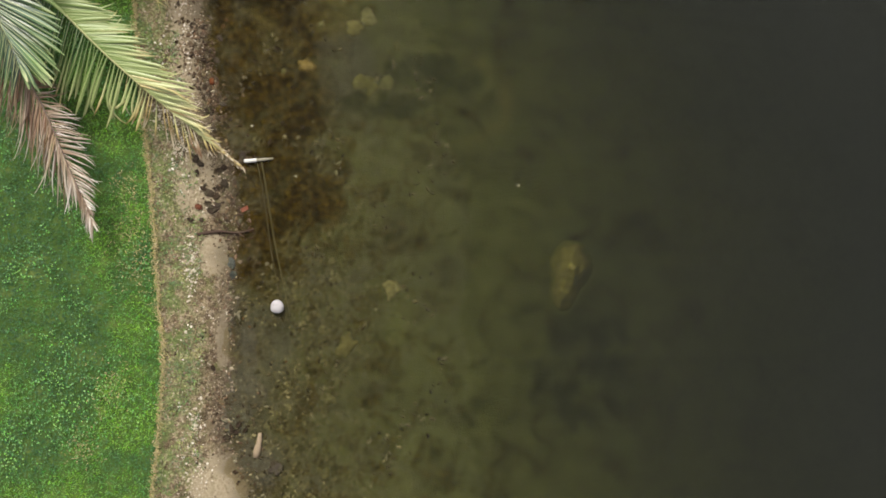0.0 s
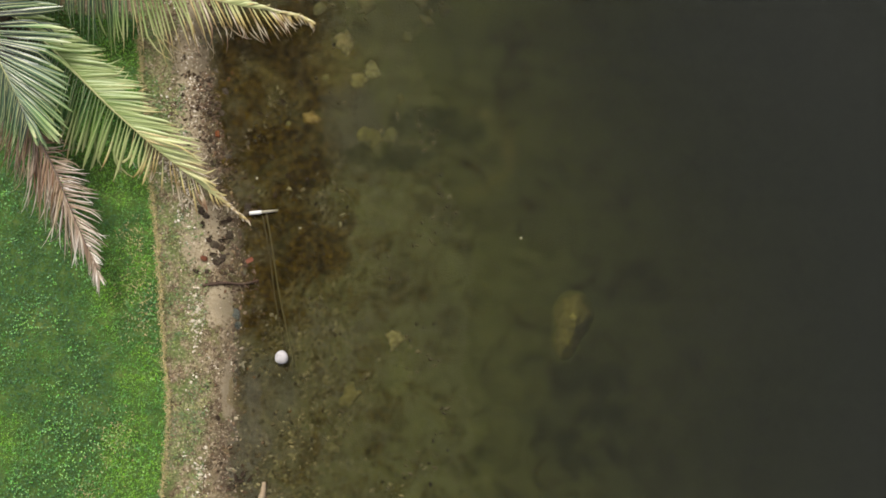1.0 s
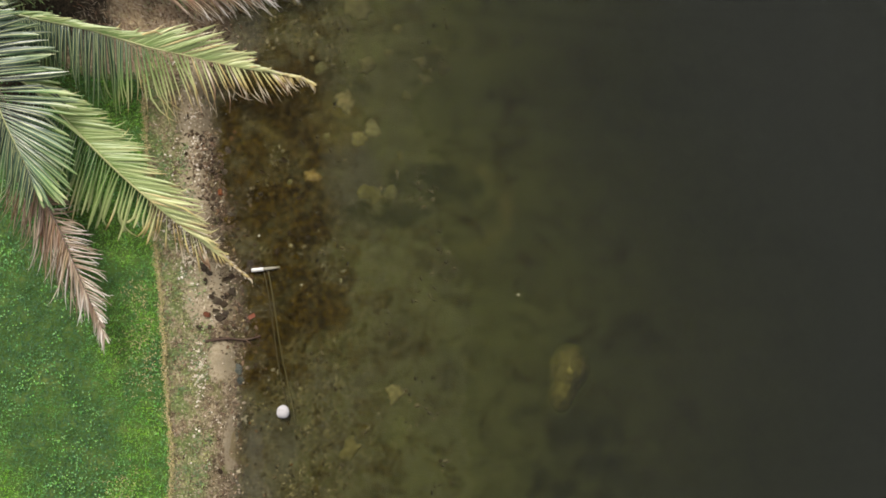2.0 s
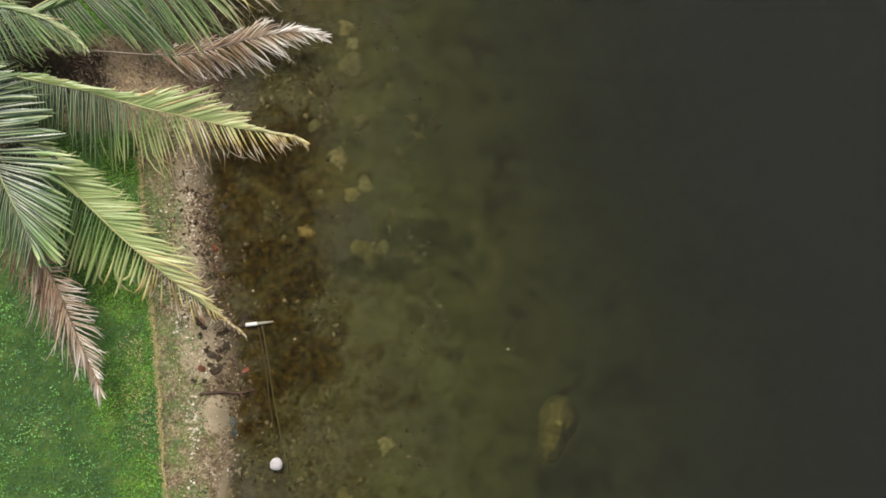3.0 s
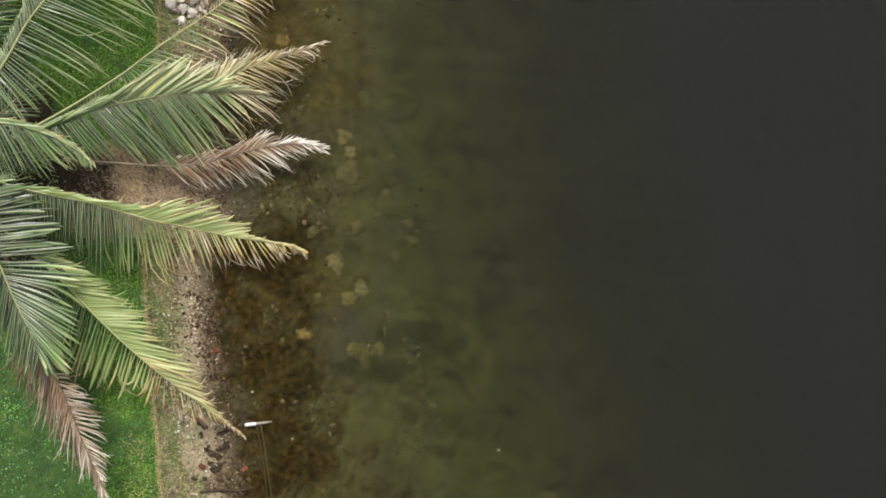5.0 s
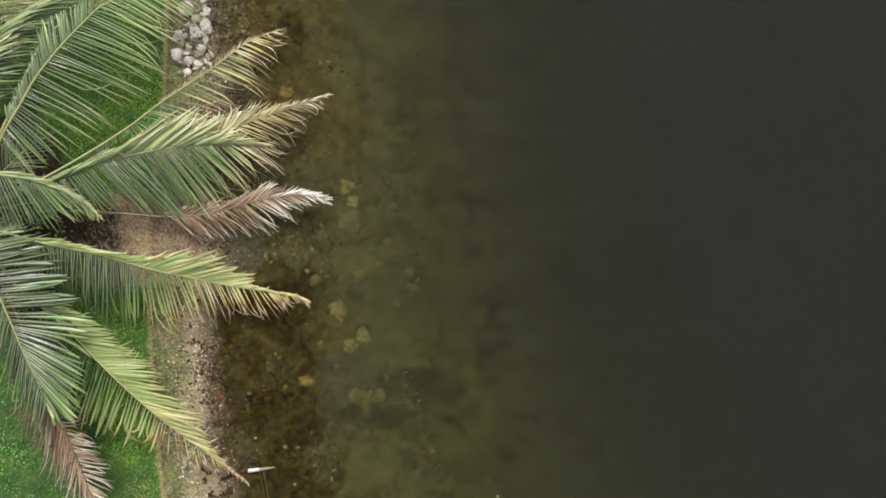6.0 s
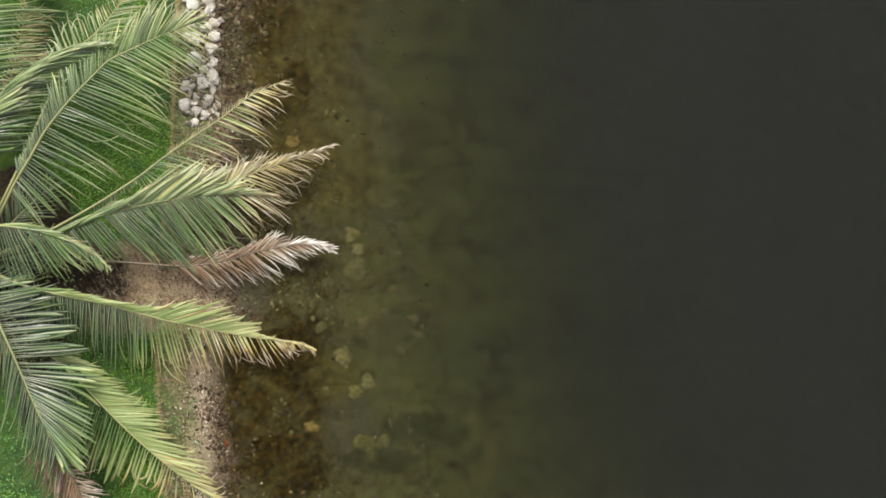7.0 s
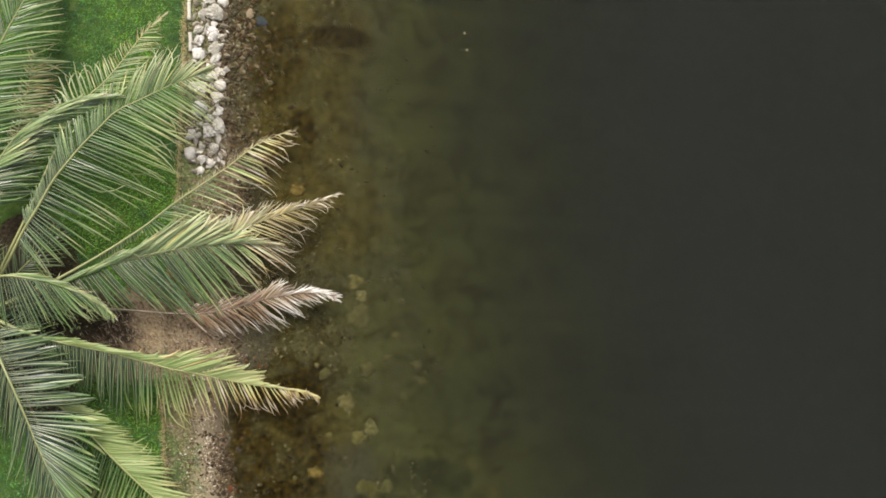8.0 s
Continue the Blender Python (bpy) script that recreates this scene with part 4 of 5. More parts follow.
    frond(palm, 'dead brown frond hanging over the lawn', [(-7.8, 5.79, 0.75), (-6.83, 4.17, 1.0), (-6.46, 3.19, 1.0), (-6.18, 2.56, 0.98), (-5.97, 2.16, 0.97), (-5.79, 1.76, 0.97), (-5.64, 1.38, 0.95), (-5.49, 1.02, 0.93), (-5.36, 0.72, 0.9), (-5.21, 0.33, 0.88)],
          [(0.559, -18, 0.43), (0.624, -5, 0.46), (0.673, -7, 0.53), (0.746, -9, 0.48), (0.782, -5, 0.56), (0.829, -34, 0.5), (0.878, -27, 0.45), (0.94, -55, 0.21)],
          [(0.52, -110, 1.06), (0.564, -106, 1.16), (0.607, -103, 1.24), (0.657, -104, 1.1), (0.713, -101, 0.98), (0.762, -99, 0.86), (0.813, -88, 0.8), (0.878, -90, 0.49), (0.94, -95, 0.35)],
          tone=([(0.5, 0.82, 0.88), (0.75, 0.83, 0.93), (1, 0.88, 0.98)], [(0.5, 0.8, 0.88), (0.75, 0.83, 0.94), (1, 0.9, 0.98)]), gap=(0.024, 0.017), width=(0.022, 0.024), late=0.8)
    frond(palm, '', [(-7.83, 5.75, 0.75), (-7.47, 5.24, 1.05), (-7.17, 4.79, 1.25), (-6.96, 4.4, 1.3), (-6.75, 3.96, 1.32), (-6.6, 3.62, 1.33), (-6.43, 3.27, 1.33), (-6.26, 2.92, 1.31), (-6.16, 2.68, 1.28)],
          [(0.156, 10, 0.8), (0.28, 11, 1.02), (0.381, 7, 1.34), (0.468, 5, 1.25), (0.547, -2, 1.23), (0.622, -12, 1.3), (0.714, -31, 1.15), (0.822, -44, 1.09), (0.927, -54, 0.72), (0.992, -71, 0.34)],
          [(0.352, -102, 1.03), (0.476, -103, 1.01), (0.608, -106, 1.06), (0.806, -105, 0.92), (0.959, -104, 0.65)],
          tone=([(0.2, -0.03, 0.1), (1, 0.08, 0.22)], [(0.2, -0.04, 0.06), (1, 0.06, 0.2)]), gap=(0.036, 0.046), width=(0.066, 0.048), ribbon=(True, False))
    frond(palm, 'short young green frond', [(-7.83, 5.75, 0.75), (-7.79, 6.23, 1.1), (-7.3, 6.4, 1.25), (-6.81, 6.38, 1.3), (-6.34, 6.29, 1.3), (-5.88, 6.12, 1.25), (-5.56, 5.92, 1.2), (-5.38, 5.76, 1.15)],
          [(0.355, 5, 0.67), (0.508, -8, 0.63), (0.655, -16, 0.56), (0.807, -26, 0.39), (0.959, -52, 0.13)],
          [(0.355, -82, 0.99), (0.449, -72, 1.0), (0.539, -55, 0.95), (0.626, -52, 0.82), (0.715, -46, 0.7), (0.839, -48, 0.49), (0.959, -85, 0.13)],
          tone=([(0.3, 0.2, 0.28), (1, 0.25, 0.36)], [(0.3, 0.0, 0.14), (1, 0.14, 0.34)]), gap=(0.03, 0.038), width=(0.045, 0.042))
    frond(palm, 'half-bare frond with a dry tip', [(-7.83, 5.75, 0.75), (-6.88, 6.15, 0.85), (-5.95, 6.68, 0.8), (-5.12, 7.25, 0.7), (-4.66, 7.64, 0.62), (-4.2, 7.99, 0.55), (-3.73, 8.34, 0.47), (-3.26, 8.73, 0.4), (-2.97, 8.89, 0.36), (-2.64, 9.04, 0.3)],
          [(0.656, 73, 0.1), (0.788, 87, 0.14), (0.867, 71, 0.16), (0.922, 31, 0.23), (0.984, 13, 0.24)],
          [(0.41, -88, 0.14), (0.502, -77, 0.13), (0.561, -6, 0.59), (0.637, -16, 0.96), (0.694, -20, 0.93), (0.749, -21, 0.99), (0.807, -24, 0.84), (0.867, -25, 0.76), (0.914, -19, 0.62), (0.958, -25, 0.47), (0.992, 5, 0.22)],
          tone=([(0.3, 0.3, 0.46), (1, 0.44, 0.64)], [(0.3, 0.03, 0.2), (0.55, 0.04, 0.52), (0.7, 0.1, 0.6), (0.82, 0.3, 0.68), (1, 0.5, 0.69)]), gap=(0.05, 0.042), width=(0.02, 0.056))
    # Pale tips on this frond's right leaflets paint the sky's sheen.
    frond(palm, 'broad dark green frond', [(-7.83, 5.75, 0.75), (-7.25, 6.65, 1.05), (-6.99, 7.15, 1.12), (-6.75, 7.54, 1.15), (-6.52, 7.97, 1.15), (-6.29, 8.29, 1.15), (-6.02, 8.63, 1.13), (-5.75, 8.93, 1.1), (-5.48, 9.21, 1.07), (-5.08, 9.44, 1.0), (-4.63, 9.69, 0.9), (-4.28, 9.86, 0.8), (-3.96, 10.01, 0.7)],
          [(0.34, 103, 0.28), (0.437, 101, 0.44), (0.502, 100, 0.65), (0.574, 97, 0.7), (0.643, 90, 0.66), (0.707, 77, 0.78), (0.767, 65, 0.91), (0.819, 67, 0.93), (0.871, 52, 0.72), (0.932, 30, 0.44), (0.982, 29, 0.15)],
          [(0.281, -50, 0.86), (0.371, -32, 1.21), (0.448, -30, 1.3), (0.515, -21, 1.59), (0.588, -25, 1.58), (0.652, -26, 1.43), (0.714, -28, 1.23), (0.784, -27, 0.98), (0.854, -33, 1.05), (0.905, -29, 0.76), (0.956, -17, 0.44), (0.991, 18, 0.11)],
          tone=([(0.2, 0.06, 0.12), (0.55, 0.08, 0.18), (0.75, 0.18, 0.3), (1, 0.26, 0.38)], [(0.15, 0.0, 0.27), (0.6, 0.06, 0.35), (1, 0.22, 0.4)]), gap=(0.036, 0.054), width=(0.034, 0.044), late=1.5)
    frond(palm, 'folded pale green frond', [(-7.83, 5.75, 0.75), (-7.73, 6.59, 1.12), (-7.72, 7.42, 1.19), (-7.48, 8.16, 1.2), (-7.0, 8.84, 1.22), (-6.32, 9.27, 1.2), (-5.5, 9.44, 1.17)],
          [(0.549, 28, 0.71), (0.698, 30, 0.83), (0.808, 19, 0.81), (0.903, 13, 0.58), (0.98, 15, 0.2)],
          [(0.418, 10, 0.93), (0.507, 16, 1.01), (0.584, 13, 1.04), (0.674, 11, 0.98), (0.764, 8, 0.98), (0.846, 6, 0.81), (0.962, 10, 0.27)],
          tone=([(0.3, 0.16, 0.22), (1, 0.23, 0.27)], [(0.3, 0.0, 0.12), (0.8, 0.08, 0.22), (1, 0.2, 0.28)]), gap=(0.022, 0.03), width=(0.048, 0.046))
    frond(palm, 'frond with straw-coloured leaflets', [(-7.83, 5.75, 0.75), (-7.33, 6.65, 1.0), (-6.91, 7.57, 1.0), (-6.51, 8.59, 0.95), (-6.08, 9.41, 0.85), (-5.82, 9.7, 0.8), (-5.6, 9.98, 0.75), (-5.38, 10.3, 0.7), (-5.19, 10.59, 0.63), (-4.99, 10.83, 0.57), (-4.79, 11.0, 0.5)],
          [(0.542, 126, 0.65), (0.619, 116, 0.78), (0.664, 110, 0.63), (0.704, 110, 0.58), (0.747, 107, 0.45), (0.785, 115, 0.27), (0.835, 113, 0.26), (0.874, 97, 0.24), (0.925, 68, 0.23), (0.976, 52, 0.13)],
          [(0.664, -8, 0.58), (0.725, 12, 0.65), (0.785, 15, 0.59), (0.835, 14, 0.53), (0.888, 3, 0.47), (0.928, 16, 0.26), (0.976, 53, 0.12)],
          tone=([(0.4, 0.18, 0.34), (0.7, 0.24, 0.42), (0.82, 0.42, 0.6), (1, 0.44, 0.55)], [(0.4, 0.15, 0.24), (0.75, 0.2, 0.34), (1, 0.4, 0.5)]), gap=(0.055, 0.045), width=(0.03, 0.028))
    frond(palm, 'withered straw-coloured frond under the crown', [(-7.83, 5.75, 0.75), (-7.67, 6.5, 0.9), (-7.55, 7.24, 0.9), (-7.44, 8.01, 0.85), (-7.26, 8.75, 0.8), (-7.14, 9.43, 0.75), (-6.99, 10.25, 0.7)],
          [(0.668, 146, 0.27), (0.82, 150, 0.3), (0.961, 124, 0.25)],
          [(0.569, 24, 0.64), (0.689, 22, 0.67), (0.777, 17, 0.62), (0.851, 12, 0.61), (0.916, 14, 0.53), (0.984, 23, 0.25)],
          tone=([(0.5, 0.44, 0.5), (1, 0.46, 0.5)], [(0.5, 0.42, 0.5), (1, 0.46, 0.6)]), gap=(0.04, 0.02), width=(0.03, 0.036))
    frond(palm, '', [(-7.83, 5.75, 0.75), (-7.9, 6.75, 1.19), (-7.97, 7.76, 1.24), (-7.89, 8.77, 1.2), (-7.65, 9.77, 1.15), (-7.37, 10.47, 1.1), (-7.1, 11.02, 1.05), (-6.77, 11.81, 0.95)],
          [(0.489, 145, 0.94), (0.651, 116, 0.89), (0.769, 103, 0.81), (0.865, 95, 0.64)],
          [(0.364, 17, 1.11), (0.47, 18, 1.23), (0.568, 12, 1.2), (0.651, 12, 1.21), (0.711, 13, 1.1), (0.769, 15, 0.98), (0.82, 20, 0.82), (0.882, 23, 0.64), (0.983, 54, 0.19)],
          tone=([(0.3, 0.02, 0.12), (1, 0.12, 0.26)], [(0.3, 0.12, 0.22), (1, 0.18, 0.3)]), gap=(0.05, 0.044), width=(0.03, 0.034))
    for a, reach, full, label in ((75, 1.5, 0.5, "young frond rising from the crown"), (-75, 1.3, 0.5, "young frond rising from the crown"),
                                  (48, 1.9, 0.6, "short dark green frond low in the crown"), (12, 1.6, 0.6, "short dark green frond low in the crown"), (-28, 1.7, 0.6, "short dark green frond low in the crown"),
                                  (118, 4.6, 1.0, ""), (142, 4.9, 1.0, ""), (168, 4.7, 1.0, ""), (196, 4.8, 1.0, ""), (222, 4.5, 1.0, ""), (250, 4.6, 1.0, "")):
        c, s = math.cos(radians(a)), math.sin(radians(a))
        heights = ((0, 0.75), (0.2, 1.15), (0.45, 1.05), (0.75, 0.65), (1, 0.3)) if full == 1 else ((0, 0.6), (0.3, 0.75), (0.7, 0.7), (1, 0.55)) if full == 0.6 else ((0, 0.8), (0.3, 1.25), (0.7, 1.45), (1, 1.4))
        pts = [(CROWN.x + c * reach * k, CROWN.y + s * reach * k, z) for k, z in heights]
        tone_values = [(0, 0.05, 0.15), (1, 0.2, 0.35)] if full == 1 else [(0, 0.0, 0.1), (1, 0.08, 0.16)]
        frond(palm, label, pts, [(0.2, a + 60, full), (0.7, a + 40, full), (1, a + 20, 0.3)], [(0.2, a - 60, full), (0.7, a - 40, full), (1, a - 20, 0.3)], (tone_values, tone_values), (0.06, 0.06))
    for child in palm.children:
        child.matrix_parent_inverse = inv
    return palm


build_palm()


# ---- stones along the shore ----
def stone(name, x, y, size, material, label, category, group="", z=None, turn=0.0, seed=1, flat=0.7, rough=0.22, sink=0.35, detail=2, jag=0.0):
    ob = part(name, stone_mesh(seed, size, rough, detail, flat, jag), material)
    floor = float(ground_z(x, y)) if z is None else z
    ob.matrix_world = pose(x, y, floor + size[2] * flat * (1 - 2 * sink) * 0.9, 0, 0, turn)
    return tagged(ob, label, category, group)


RIPRAP = [(-3.94, 11.34, 0.10), (-4.06, 11.13, 0.17), (-4.28, 11.12, 0.09), (-4.36, 10.82, 0.10), (-4.08, 10.93, 0.08), (-4.10, 10.75, 0.13), (-4.34, 10.63, 0.10),
          (-4.05, 10.50, 0.15), (-4.35, 10.39, 0.14), (-4.05, 10.31, 0.11), (-4.15, 10.22, 0.07), (-3.98, 10.07, 0.10), (-3.96, 9.84, 0.12), (-4.34, 9.79, 0.16),
          (-4.01, 9.63, 0.12), (-3.97, 9.41, 0.08), (-4.29, 9.42, 0.17), (-3.96, 9.12, 0.13)]
RIPRAP_LOW = [(-4.40, 8.96, 0.12), (-4.13, 9.00, 0.13), (-4.45, 8.61, 0.14), (-4.03, 8.72, 0.09), (-4.24, 8.55, 0.10), (-4.08, 8.45, 0.09), (-4.27, 8.32, 0.08),
              (-3.95, 8.53, 0.06), (-4.25, 8.75, 0.08), (-4.12, 9.25, 0.09), (-4.15, 9.98, 0.09), (-4.2, 11.4, 0.13), (-4.0, 11.62, 0.14), (-4.3, 11.7, 0.15), (-4.05, 11.95, 0.15)]


def build_riprap():
    for i, (x, y, r) in enumerate(RIPRAP + RIPRAP_LOW):
        q = random.Random(i)
        r *= 0.86
        stone("shore_stone", x, y, (r * q.uniform(0.9, 1.15), r * q.uniform(0.85, 1.1), r), LIMESTONE, "pale weathered limestone rock on the bank",
              "rock", "stones edging the shore", turn=q.uniform(0, 360), seed=i + 3, rough=0.3 if i % 4 else 0.15, sink=0.3, detail=4 if i % 4 else 3, jag=0.42 if i % 4 else 0.05)


SUNKEN = [(-2.53, 8.00, 0.15), (-1.17, 7.07, 0.12), (-1.49, 6.38, 0.15), (-1.40, 6.12, 0.11), (-1.41, 5.77, 0.22), (-1.24, 4.80, 0.16), (-2.00, 4.72, 0.10),
          (-1.61, 4.19, 0.17), (-1.36, 3.56, 0.14), (-1.14, 3.72, 0.15), (-0.37, 4.87, 0.12), (0.03, 4.78, 0.13), (-0.27, 4.57, 0.11), (-2.13, 2.94, 0.15), (-2.50, 2.84, 0.06)]
SUNKEN_SOUTH = [(-1.30, 2.68, 0.12), (-1.12, 2.66, 0.14), (-0.86, 2.68, 0.12), (-0.79, -0.66, 0.15), (-1.49, -1.57, 0.18), (-1.78, -2.43, 0.12), (-1.82, -3.60, 0.1),
                (-2.1, 9.57, 0.07), (-0.9, 6.9, 0.1), (-0.75, 5.4, 0.09), (-0.6, 4.3, 0.1), (-0.1, 5.1, 0.08), (-0.9, 5.0, 0.08), (-0.7, 3.3, 0.09), (-1.9, 3.6, 0.07)]


def sunken_rock(x, y, r, seed, material):
    """An angular rock half sunk in the silt, which laps over its rim."""
    q = random.Random(seed)
    n = 25
    gx, gy = (g.ravel() for g in np.meshgrid(np.linspace(-1.7, 1.7, n) * r, np.linspace(-1.7, 1.7, n) * r, indexing="ij"))
    sides = q.randint(4, 6)
    turn = q.uniform(0, 6.28)
    d = np.zeros(n * n)
    for i in range(sides):
        a = turn + 6.28 * (i + q.uniform(-0.25, 0.25)) / sides
        d = np.maximum(d, (gx * math.cos(a) + gy * math.sin(a)) / (r * q.uniform(0.7, 1.15)))
    d = 0.85 * d + 0.15 * np.hypot(gx, gy) / r
    rough = np.array([noise.fractal(Vector((a * 9, b * 9, seed * 1.7)), 0.7, 2.0, 4) for a, b in zip(gx, gy)])
    d = d + 0.36 * rough
    high = r * 0.32 * np.clip(1.2 - d, 0, 1) ** 0.7 * (1 + 0.3 * rough) - 0.03 * np.clip((d - 1.15) * 2.5, 0, 1)
    gx, gy = gx + x, gy + y
    me = mesh_of("sunken_rock", np.c_[gx, gy, high + ground_z(gx, gy) - 0.008], grid_faces(n, n), material, {"bare": np.clip((1.2 - d) * 2.0, 0, 1)}, True)
    return tagged(new("sunken_rock", me), "algae-coated yellowish rock under shallow water", "rock", "rocks on the lake bed")


def build_sunken():
    for i, (x, y, r) in enumerate(SUNKEN + SUNKEN_SOUTH):
        sunken_rock(x, y, r * 0.88, i + 60, TANSTONE if i in (0, 13) else PALESUNK if i in (2, 3, 7, 8, 9, 18) else SUNKSTONE)
    # a half-buried boulder of two lobes, silted over towards its rim
    n = 41
    gx, gy = np.meshgrid(np.linspace(-0.6, 0.6, n), np.linspace(-0.75, 0.75, n), indexing="ij")
    lobe = 0.36 * np.exp(-(((gx - 0.07) / 0.27) ** 2 + ((gy - 0.14) / 0.31) ** 2) ** 1.3) + 0.24 * np.exp(-(((gx + 0.07) / 0.18) ** 2 + ((gy + 0.3) / 0.26) ** 2) ** 1.2)
    rough = np.array([noise.fractal(Vector((a * 5, b * 5, 3.0)), 0.7, 2.0, 4) for a, b in zip(gx.ravel(), gy.ravel())]).reshape(n, n)
    high = (lobe * (1 + 0.3 * rough)).ravel()
    x, y = gx.ravel() + 2.13, gy.ravel() - 0.42
    me = mesh_of("sunken_boulder", np.c_[x, y, high + ground_z(x, y) - 0.04], grid_faces(n, n), PALEBOULDER, {"bare": np.clip(high / 0.3 + 0.2 * rough.ravel(), 0, 1)}, True)
    tagged(new("sunken_boulder", me), "large pale boulder half buried under murky water", "boulder")


def build_bits():
    for i, (x, y, r) in enumerate([(-3.11, 0.63, 0.08), (-3.62, 2.66, 0.055), (-3.83, 0.66, 0.065)]):
        bm = bmesh.new()
        bmesh.ops.create_cube(bm, size=1, matrix=Matrix.Diagonal((r * 1.9, r * 1.3, r * 0.9, 1)))
        bmesh.ops.bevel(bm, geom=bm.edges[:] + bm.verts[:], offset=r * 0.25, segments=2, affect="EDGES")
        for v in bm.verts:
            v.co += Vector(noise.noise_vector(v.co * 14 + Vector((i, 0, 0)))) * r * 0.2
        ob = part("brick_piece", bm, BRICKRED if i else WETBRICK)
        ob.matrix_world = pose(x, y, float(ground_z(x, y)) + r * (0.3 if i else -0.32), 4, 5, 30 + 67 * i)
        tagged(ob, "worn red brick fragment in the mud", "brick", "brick fragments")
    for i, (x, y, r) in enumerate([(-3.31, -0.25, 0.11), (-3.29, -0.42, 0.09), (-3.66, 0.88, 0.11), (-3.55, 0.83, 0.09), (-3.42, 1.03, 0.1), (-3.5, 0.97, 0.07), (-3.6, 0.62, 0.11), (-3.52, 0.68, 0.07), (-3.88, 1.42, 0.1), (-3.8, 1.34, 0.08), (-3.43, 1.29, 0.08), (-3.14, 1.48, 0.1), (-3.5, 3.35, 0.08), (-3.55, 3.0, 0.07), (-2.6, -3.5, 0.16),
                                   (-3.78, 0.45, 0.06), (-3.6, 1.9, 0.06), (-3.45, 2.3, 0.07), (-3.15, 1.39, 0.09)]):
        stone("dark_stone", x, y, (r * 0.65, r * 0.72, r * 0.62), WETSTONE if i < 2 else DARKSTONE, "dark wet stone at the waterline", "stone", "dark stones at the waterline", turn=47 * i, seed=i + 120, rough=0.35, jag=0.5, flat=0.45, detail=3)
    for i, (x, y, r) in enumerate([(-3.93, -0.14, 0.07), (-3.9, -0.35, 0.06), (-3.96, 0.05, 0.05), (-3.88, -2.81, 0.085), (-3.8, -2.38, 0.05), (-4.03, -1.33, 0.045), (-4.45, 2.1, 0.05), (-4.1, 1.5, 0.05),
                                   (-4.12, 1.7, 0.055), (-4.2, 2.0, 0.05)]):
        stone("white_stone", x, y, (r * 0.5, r * 0.62, r * 0.35), SHELL, "small white stone on the bank", "stone", "white stones on the bank", turn=31 * i, seed=i + 150, rough=0.3, detail=3, jag=0.4)
    for i, (x, y, r) in enumerate([(-3.17, 0.25, 0.055), (-3.01, 0.29, 0.06), (-3.13, -1.12, 0.035), (-3.03, -1.25, 0.035), (-2.45, -1.81, 0.035),
                                   (-3.15, 4.86, 0.06), (-3.05, 4.83, 0.055), (-3.39, 4.94, 0.06), (-3.45, 3.55, 0.05), (-3.4, 3.65, 0.04)]):
        stone("pale_chip", x, y, (r * 0.8, r * 0.55, r * 0.4), SHOAL, "pale broken chip in the shallows", "stone", "pale chips in the shallows", turn=53 * i, seed=i + 200, rough=0.35, jag=0.4)
    stone("slate_chip", -2.7, 9.5, (0.08, 0.05, 0.03), DARKSTONE, "small blue-grey stone in the shallows", "stone", seed=231, turn=20, rough=0.3, jag=0.3)
    stone("slate_piece", -3.26, 11.0, (0.12, 0.09, 0.05), SLATE, "dark blue-grey slab in the shallows", "stone", seed=171, turn=-10, rough=0.3, jag=0.3)
    stone("tan_stone", -3.46, 11.14, (0.07, 0.1, 0.07), WOOD, "tan stone beside the slab", "stone", seed=172, detail=3, jag=0.35)
    for i, (x, y) in enumerate([(-2.29, 1.15), (-2.99, 1.95), (0.38, 10.87), (0.43, 10.57), (1.26, 1.0)]):
        bm = stone_mesh(i + 180, (0.026, 0.02, 0.01), 0.3, 1)
        ob = part("floating_scrap", bm, STAKEWOOD)
        ob.matrix_world = pose(x, y, 0.004, 0, 0, 50 * i)
        tagged(ob, "pale scrap floating on the water", "debris", "floating scraps")


def build_post():
    """A white-topped stake that leans down into the water."""
    a, b, m = Vector((-3.10, 1.385, 0.055)), Vector((-2.65, 1.435, -0.03)), 0.42
    mid = a.lerp(b, m)
    post = tagged(part("stake", tube([mid, a.lerp(b, 0.7), b], [0.024, 0.023, 0.018], 12), STAKEWOOD), "white-capped stake leaning into the shallow water", "stake")
    part("sleeve", tube([a, a.lerp(b, 0.03), a.lerp(b, m - 0.02), a.lerp(b, m)], [0.028, 0.031, 0.031, 0.03], 12), PLASTIC, post, "white plastic sleeve")
    return post


def build_lines():
    for k, (p, q) in enumerate([((-2.91, 1.38), (-2.53, -0.85)), ((-2.85, 1.38), (-2.39, -1.09))]):
        pts = [(p[0] + (q[0] - p[0]) * t + 0.015 * math.sin(t * 7 + k), p[1] + (q[1] - p[1]) * t, -0.006 - 0.004 * math.sin(t * 3.1)) for t in np.linspace(0, 1, 14)]
        tagged(part("rope", tube(pts, 0.009, 6), ROPE), "thin algae-stained rope just under the water", "rope", "ropes by the stake")


def build_float():
    bm = bmesh.new()
    bmesh.ops.create_icosphere(bm, subdivisions=3, radius=0.108)
    for v in bm.verts:
        v.co *= 1 + 0.05 * noise.noise(v.co * 14) - 0.10 * max(0, v.co.normalized().dot(Vector((0.5, -0.3, 0.75))) - 0.75)
        v.co.z *= 0.6
        v.co.x *= 0.97 + 0.1 * (v.co.y < -0.04)
    for f in bm.faces:
        f.smooth = True
    ball = part("buoy", bm, FLOAT)
    ball.location = (-2.58, -0.925, 0.03)
    tagged(ball, "round off-white float on the water", "buoy")


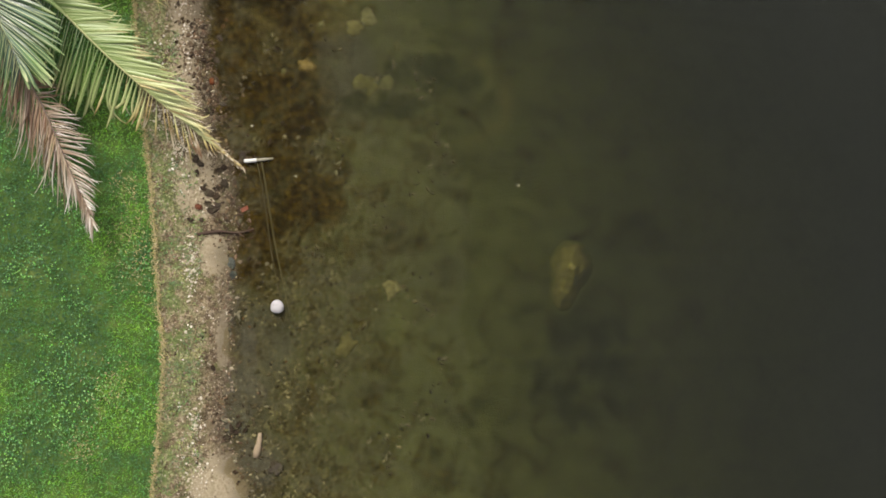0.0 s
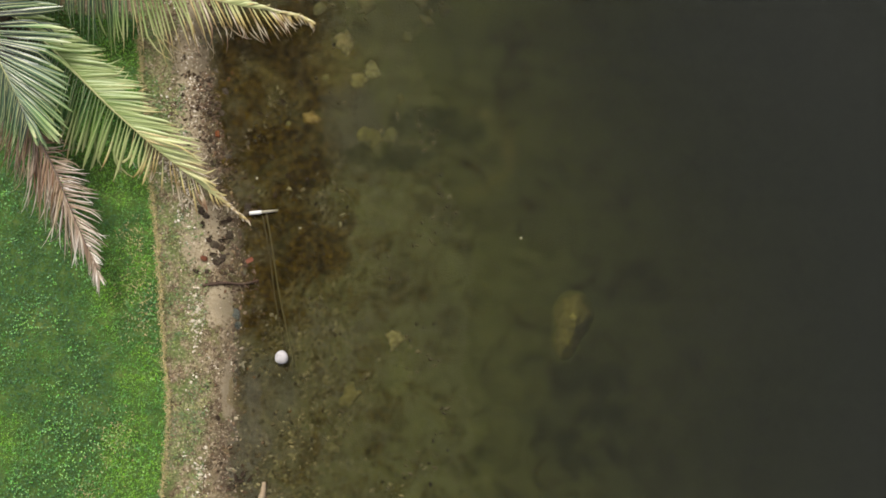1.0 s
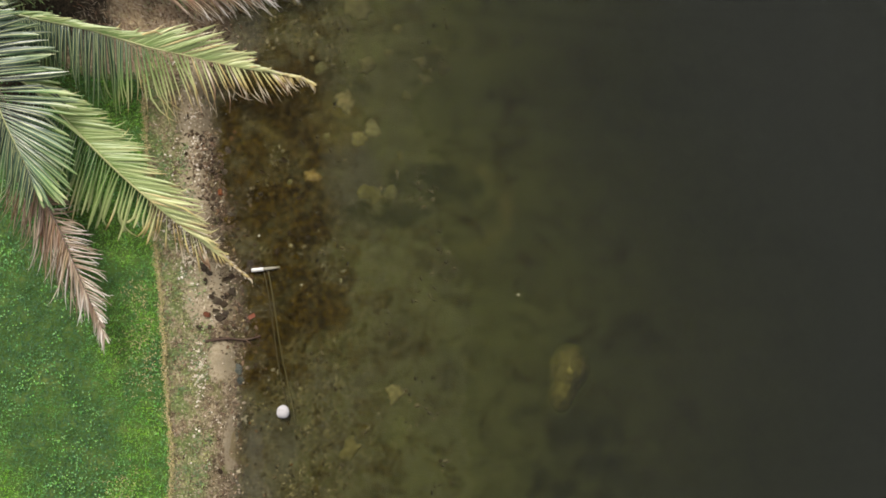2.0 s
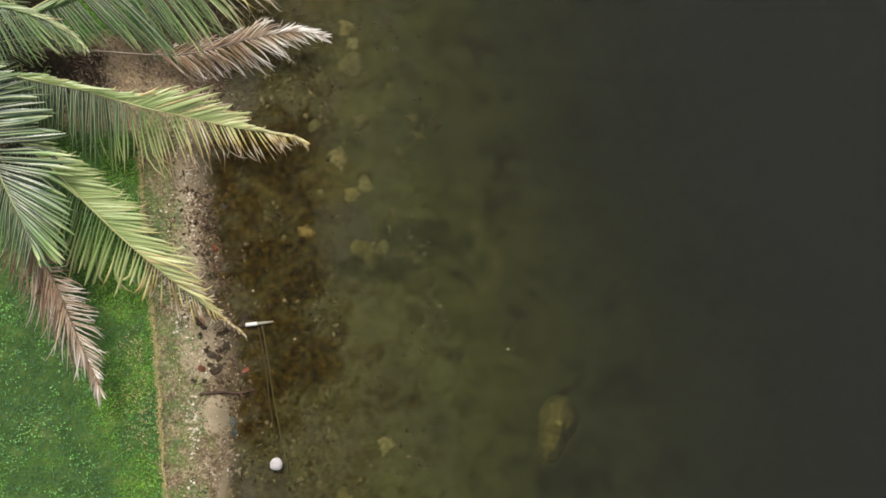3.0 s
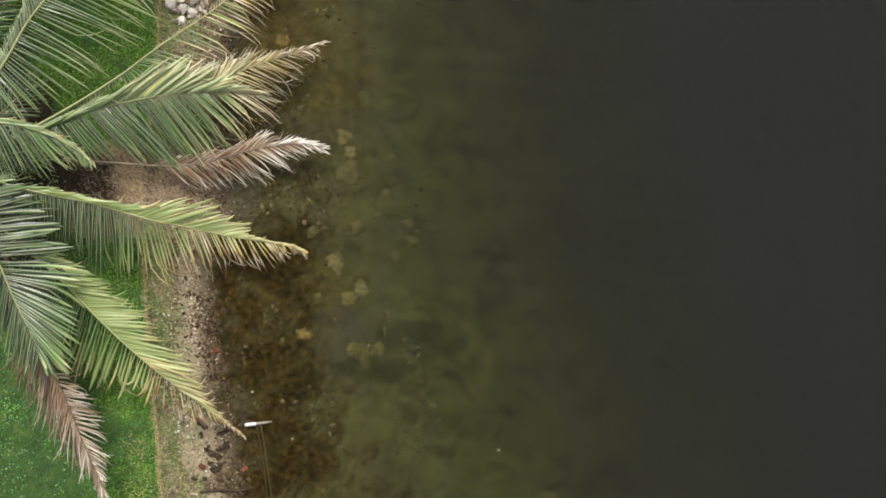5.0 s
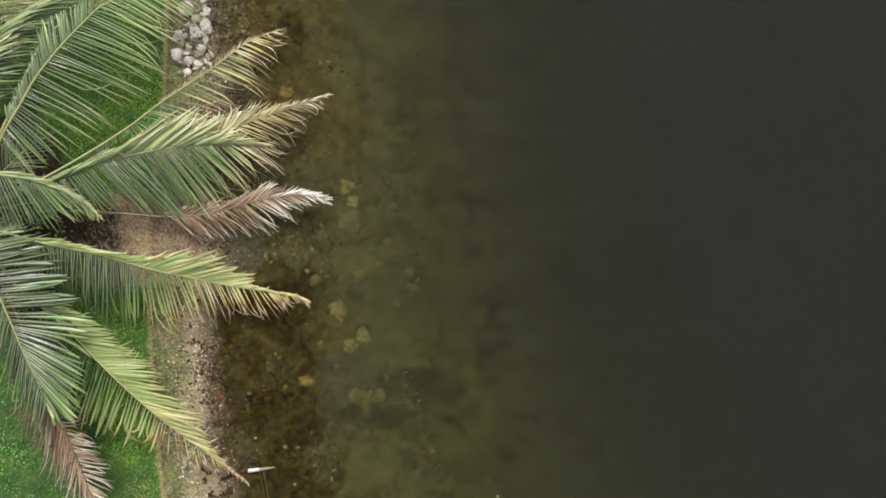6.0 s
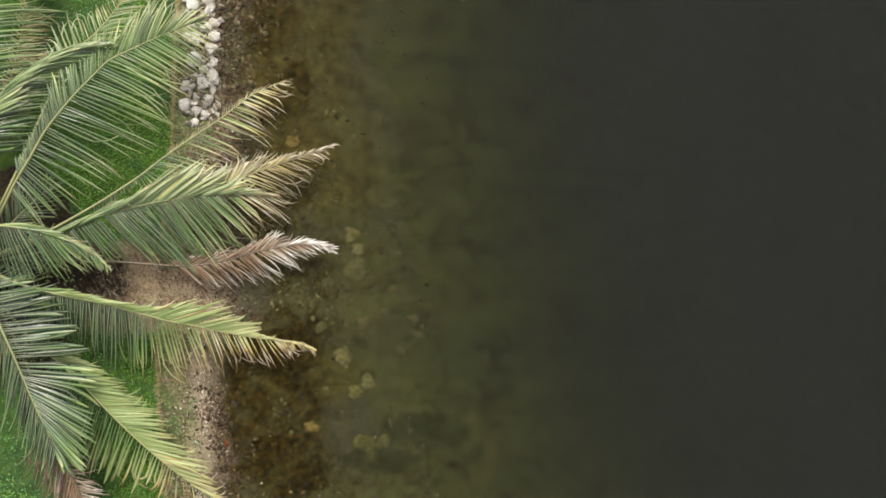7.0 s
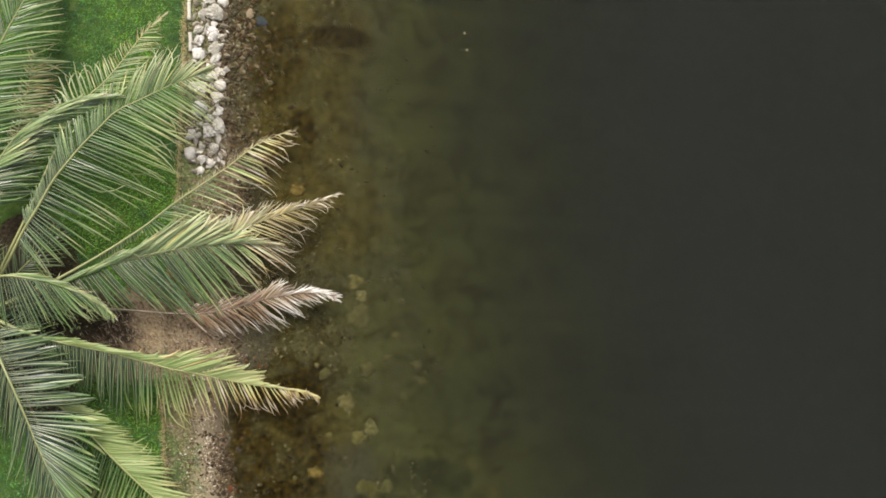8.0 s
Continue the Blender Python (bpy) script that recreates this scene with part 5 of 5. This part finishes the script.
def build_wood():
    pts = curve_at([(-2.86, -2.94, -0.01), (-2.87, -3.08, 0.0), (-2.90, -3.2, 0.0), (-2.93, -3.33, -0.02)], 9)
    tagged(part("driftwood", tube(pts, [0.03, 0.035, 0.045, 0.04, 0.05, 0.055, 0.06, 0.055, 0.04], 8), WOOD), "short pale piece of driftwood in the shallows", "driftwood")
    pts = curve_at([(-3.85, 0.22, 0.04), (-3.5, 0.27, 0.045), (-3.2, 0.25, 0.03), (-2.95, 0.31, 0.005)], 14)
    branch = tagged(part("branch", tube(pts, list(np.linspace(0.028, 0.012, 14)), 7), BARK), "dark wet branch lying across the waterline", "branch")
    for a, b in (((-3.4, 0.26, 0.04), (-3.32, 0.36, 0.06)), ((-3.2, 0.25, 0.03), (-3.1, 0.18, 0.04)), ((-3.05, 0.29, 0.02), (-3.0, 0.38, 0.04))):
        part("twig", tube([a, b], [0.012, 0.005], 5), BARK, branch)
    for k, (x, y, a, ln) in enumerate([(-3.85, -1.2, 5, 0.2), (-3.88, -1.32, 80, 0.22), (-4.02, -2.2, 130, 0.16), (-4.2, -2.6, 60, 0.14), (-3.5, -2.2, 110, 0.25), (-3.3, 9.3, 120, 0.3)]):
        c, s = math.cos(radians(a)) * ln / 2, math.sin(radians(a)) * ln / 2
        z = float(ground_z(x, y)) + 0.02
        tagged(part("twig", tube([(x - c, y - s, z), (x + 0.01, y, z + 0.005), (x + c, y + s, z)], [0.008, 0.007, 0.004], 5), WOOD), "pale dry twig on the bank", "twig", "twigs on the bank")


def build_fallen_leaves():
    """Dark, curled dead leaves on the bank and on the bed."""
    q = random.Random(5)
    spots = [(-3.75, 0.95), (-3.55, 0.95), (-3.68, 0.72), (-3.85, 1.2), (-3.5, 1.25), (-3.95, 0.45), (-3.6, 1.6), (-2.35, 2.58), (-2.2, 1.95), (-2.5, 2.0), (-2.75, 2.3), (-2.05, 2.35),
             (-2.6, 3.2), (-2.95, 3.0), (-2.3, 3.5), (-2.7, 1.7), (-3.6, -1.9), (-3.2, -2.8), (-3.1, -2.9), (-3.4, -3.0), (-3.7, 2.2), (-3.75, 3.0), (-3.31, -2.86), (-3.36, -3.0), (-3.23, -2.91)]
    for i, (x, y) in enumerate(spots):
        ln, wd = q.uniform(0.09, 0.15), q.uniform(0.05, 0.08)
        v, f = [], []
        for k, (t, w) in enumerate(((0, 0.05), (0.25, 0.8), (0.55, 1.0), (0.85, 0.55), (1, 0.04))):
            for e in (-1, 0, 1):
                v.append(((t - 0.5) * ln, e * w * wd / 2, 0.012 + 0.03 * abs(e) * w * q.uniform(0.6, 1.2) - 0.02 * t * t))
            if k:
                f += [(3 * k - 3, 3 * k - 2, 3 * k + 1, 3 * k), (3 * k - 2, 3 * k - 1, 3 * k + 2, 3 * k + 1)]
        ob = part("fallen_leaf", mesh_of("fallen_leaf", v, f, CLOD, None, True), CLOD)
        ob.matrix_world = pose(x, y, float(ground_z(x, y)) + 0.008, q.uniform(-8, 8), q.uniform(-8, 8), q.uniform(0, 360))
        tagged(ob, "dark brown curled dead leaf", "leaf", "fallen leaves")


def build_pipe():
    for pts in ([(-4.55, 13.0, 0.085), (-4.54, 11.9, 0.09), (-4.53, 11.35, 0.085), (-4.515, 10.98, 0.08)], [(-4.50, 10.76, 0.075), (-4.485, 10.6, 0.08), (-4.49, 10.43, 0.07)]):
        pipe = tube(curve_at(pts, 16), [0.034 + 0.004 * math.sin(i * 2.3) for i in range(16)], 12)
        tagged(part("edging_pipe", pipe, DIRTYPIPE), "broken dirty white plastic pipe along the lawn edge", "pipe", "pieces of edging pipe")


build_riprap()
build_sunken()
build_bits()
build_post()
build_lines()
build_float()
build_wood()
build_fallen_leaves()
build_pipe()
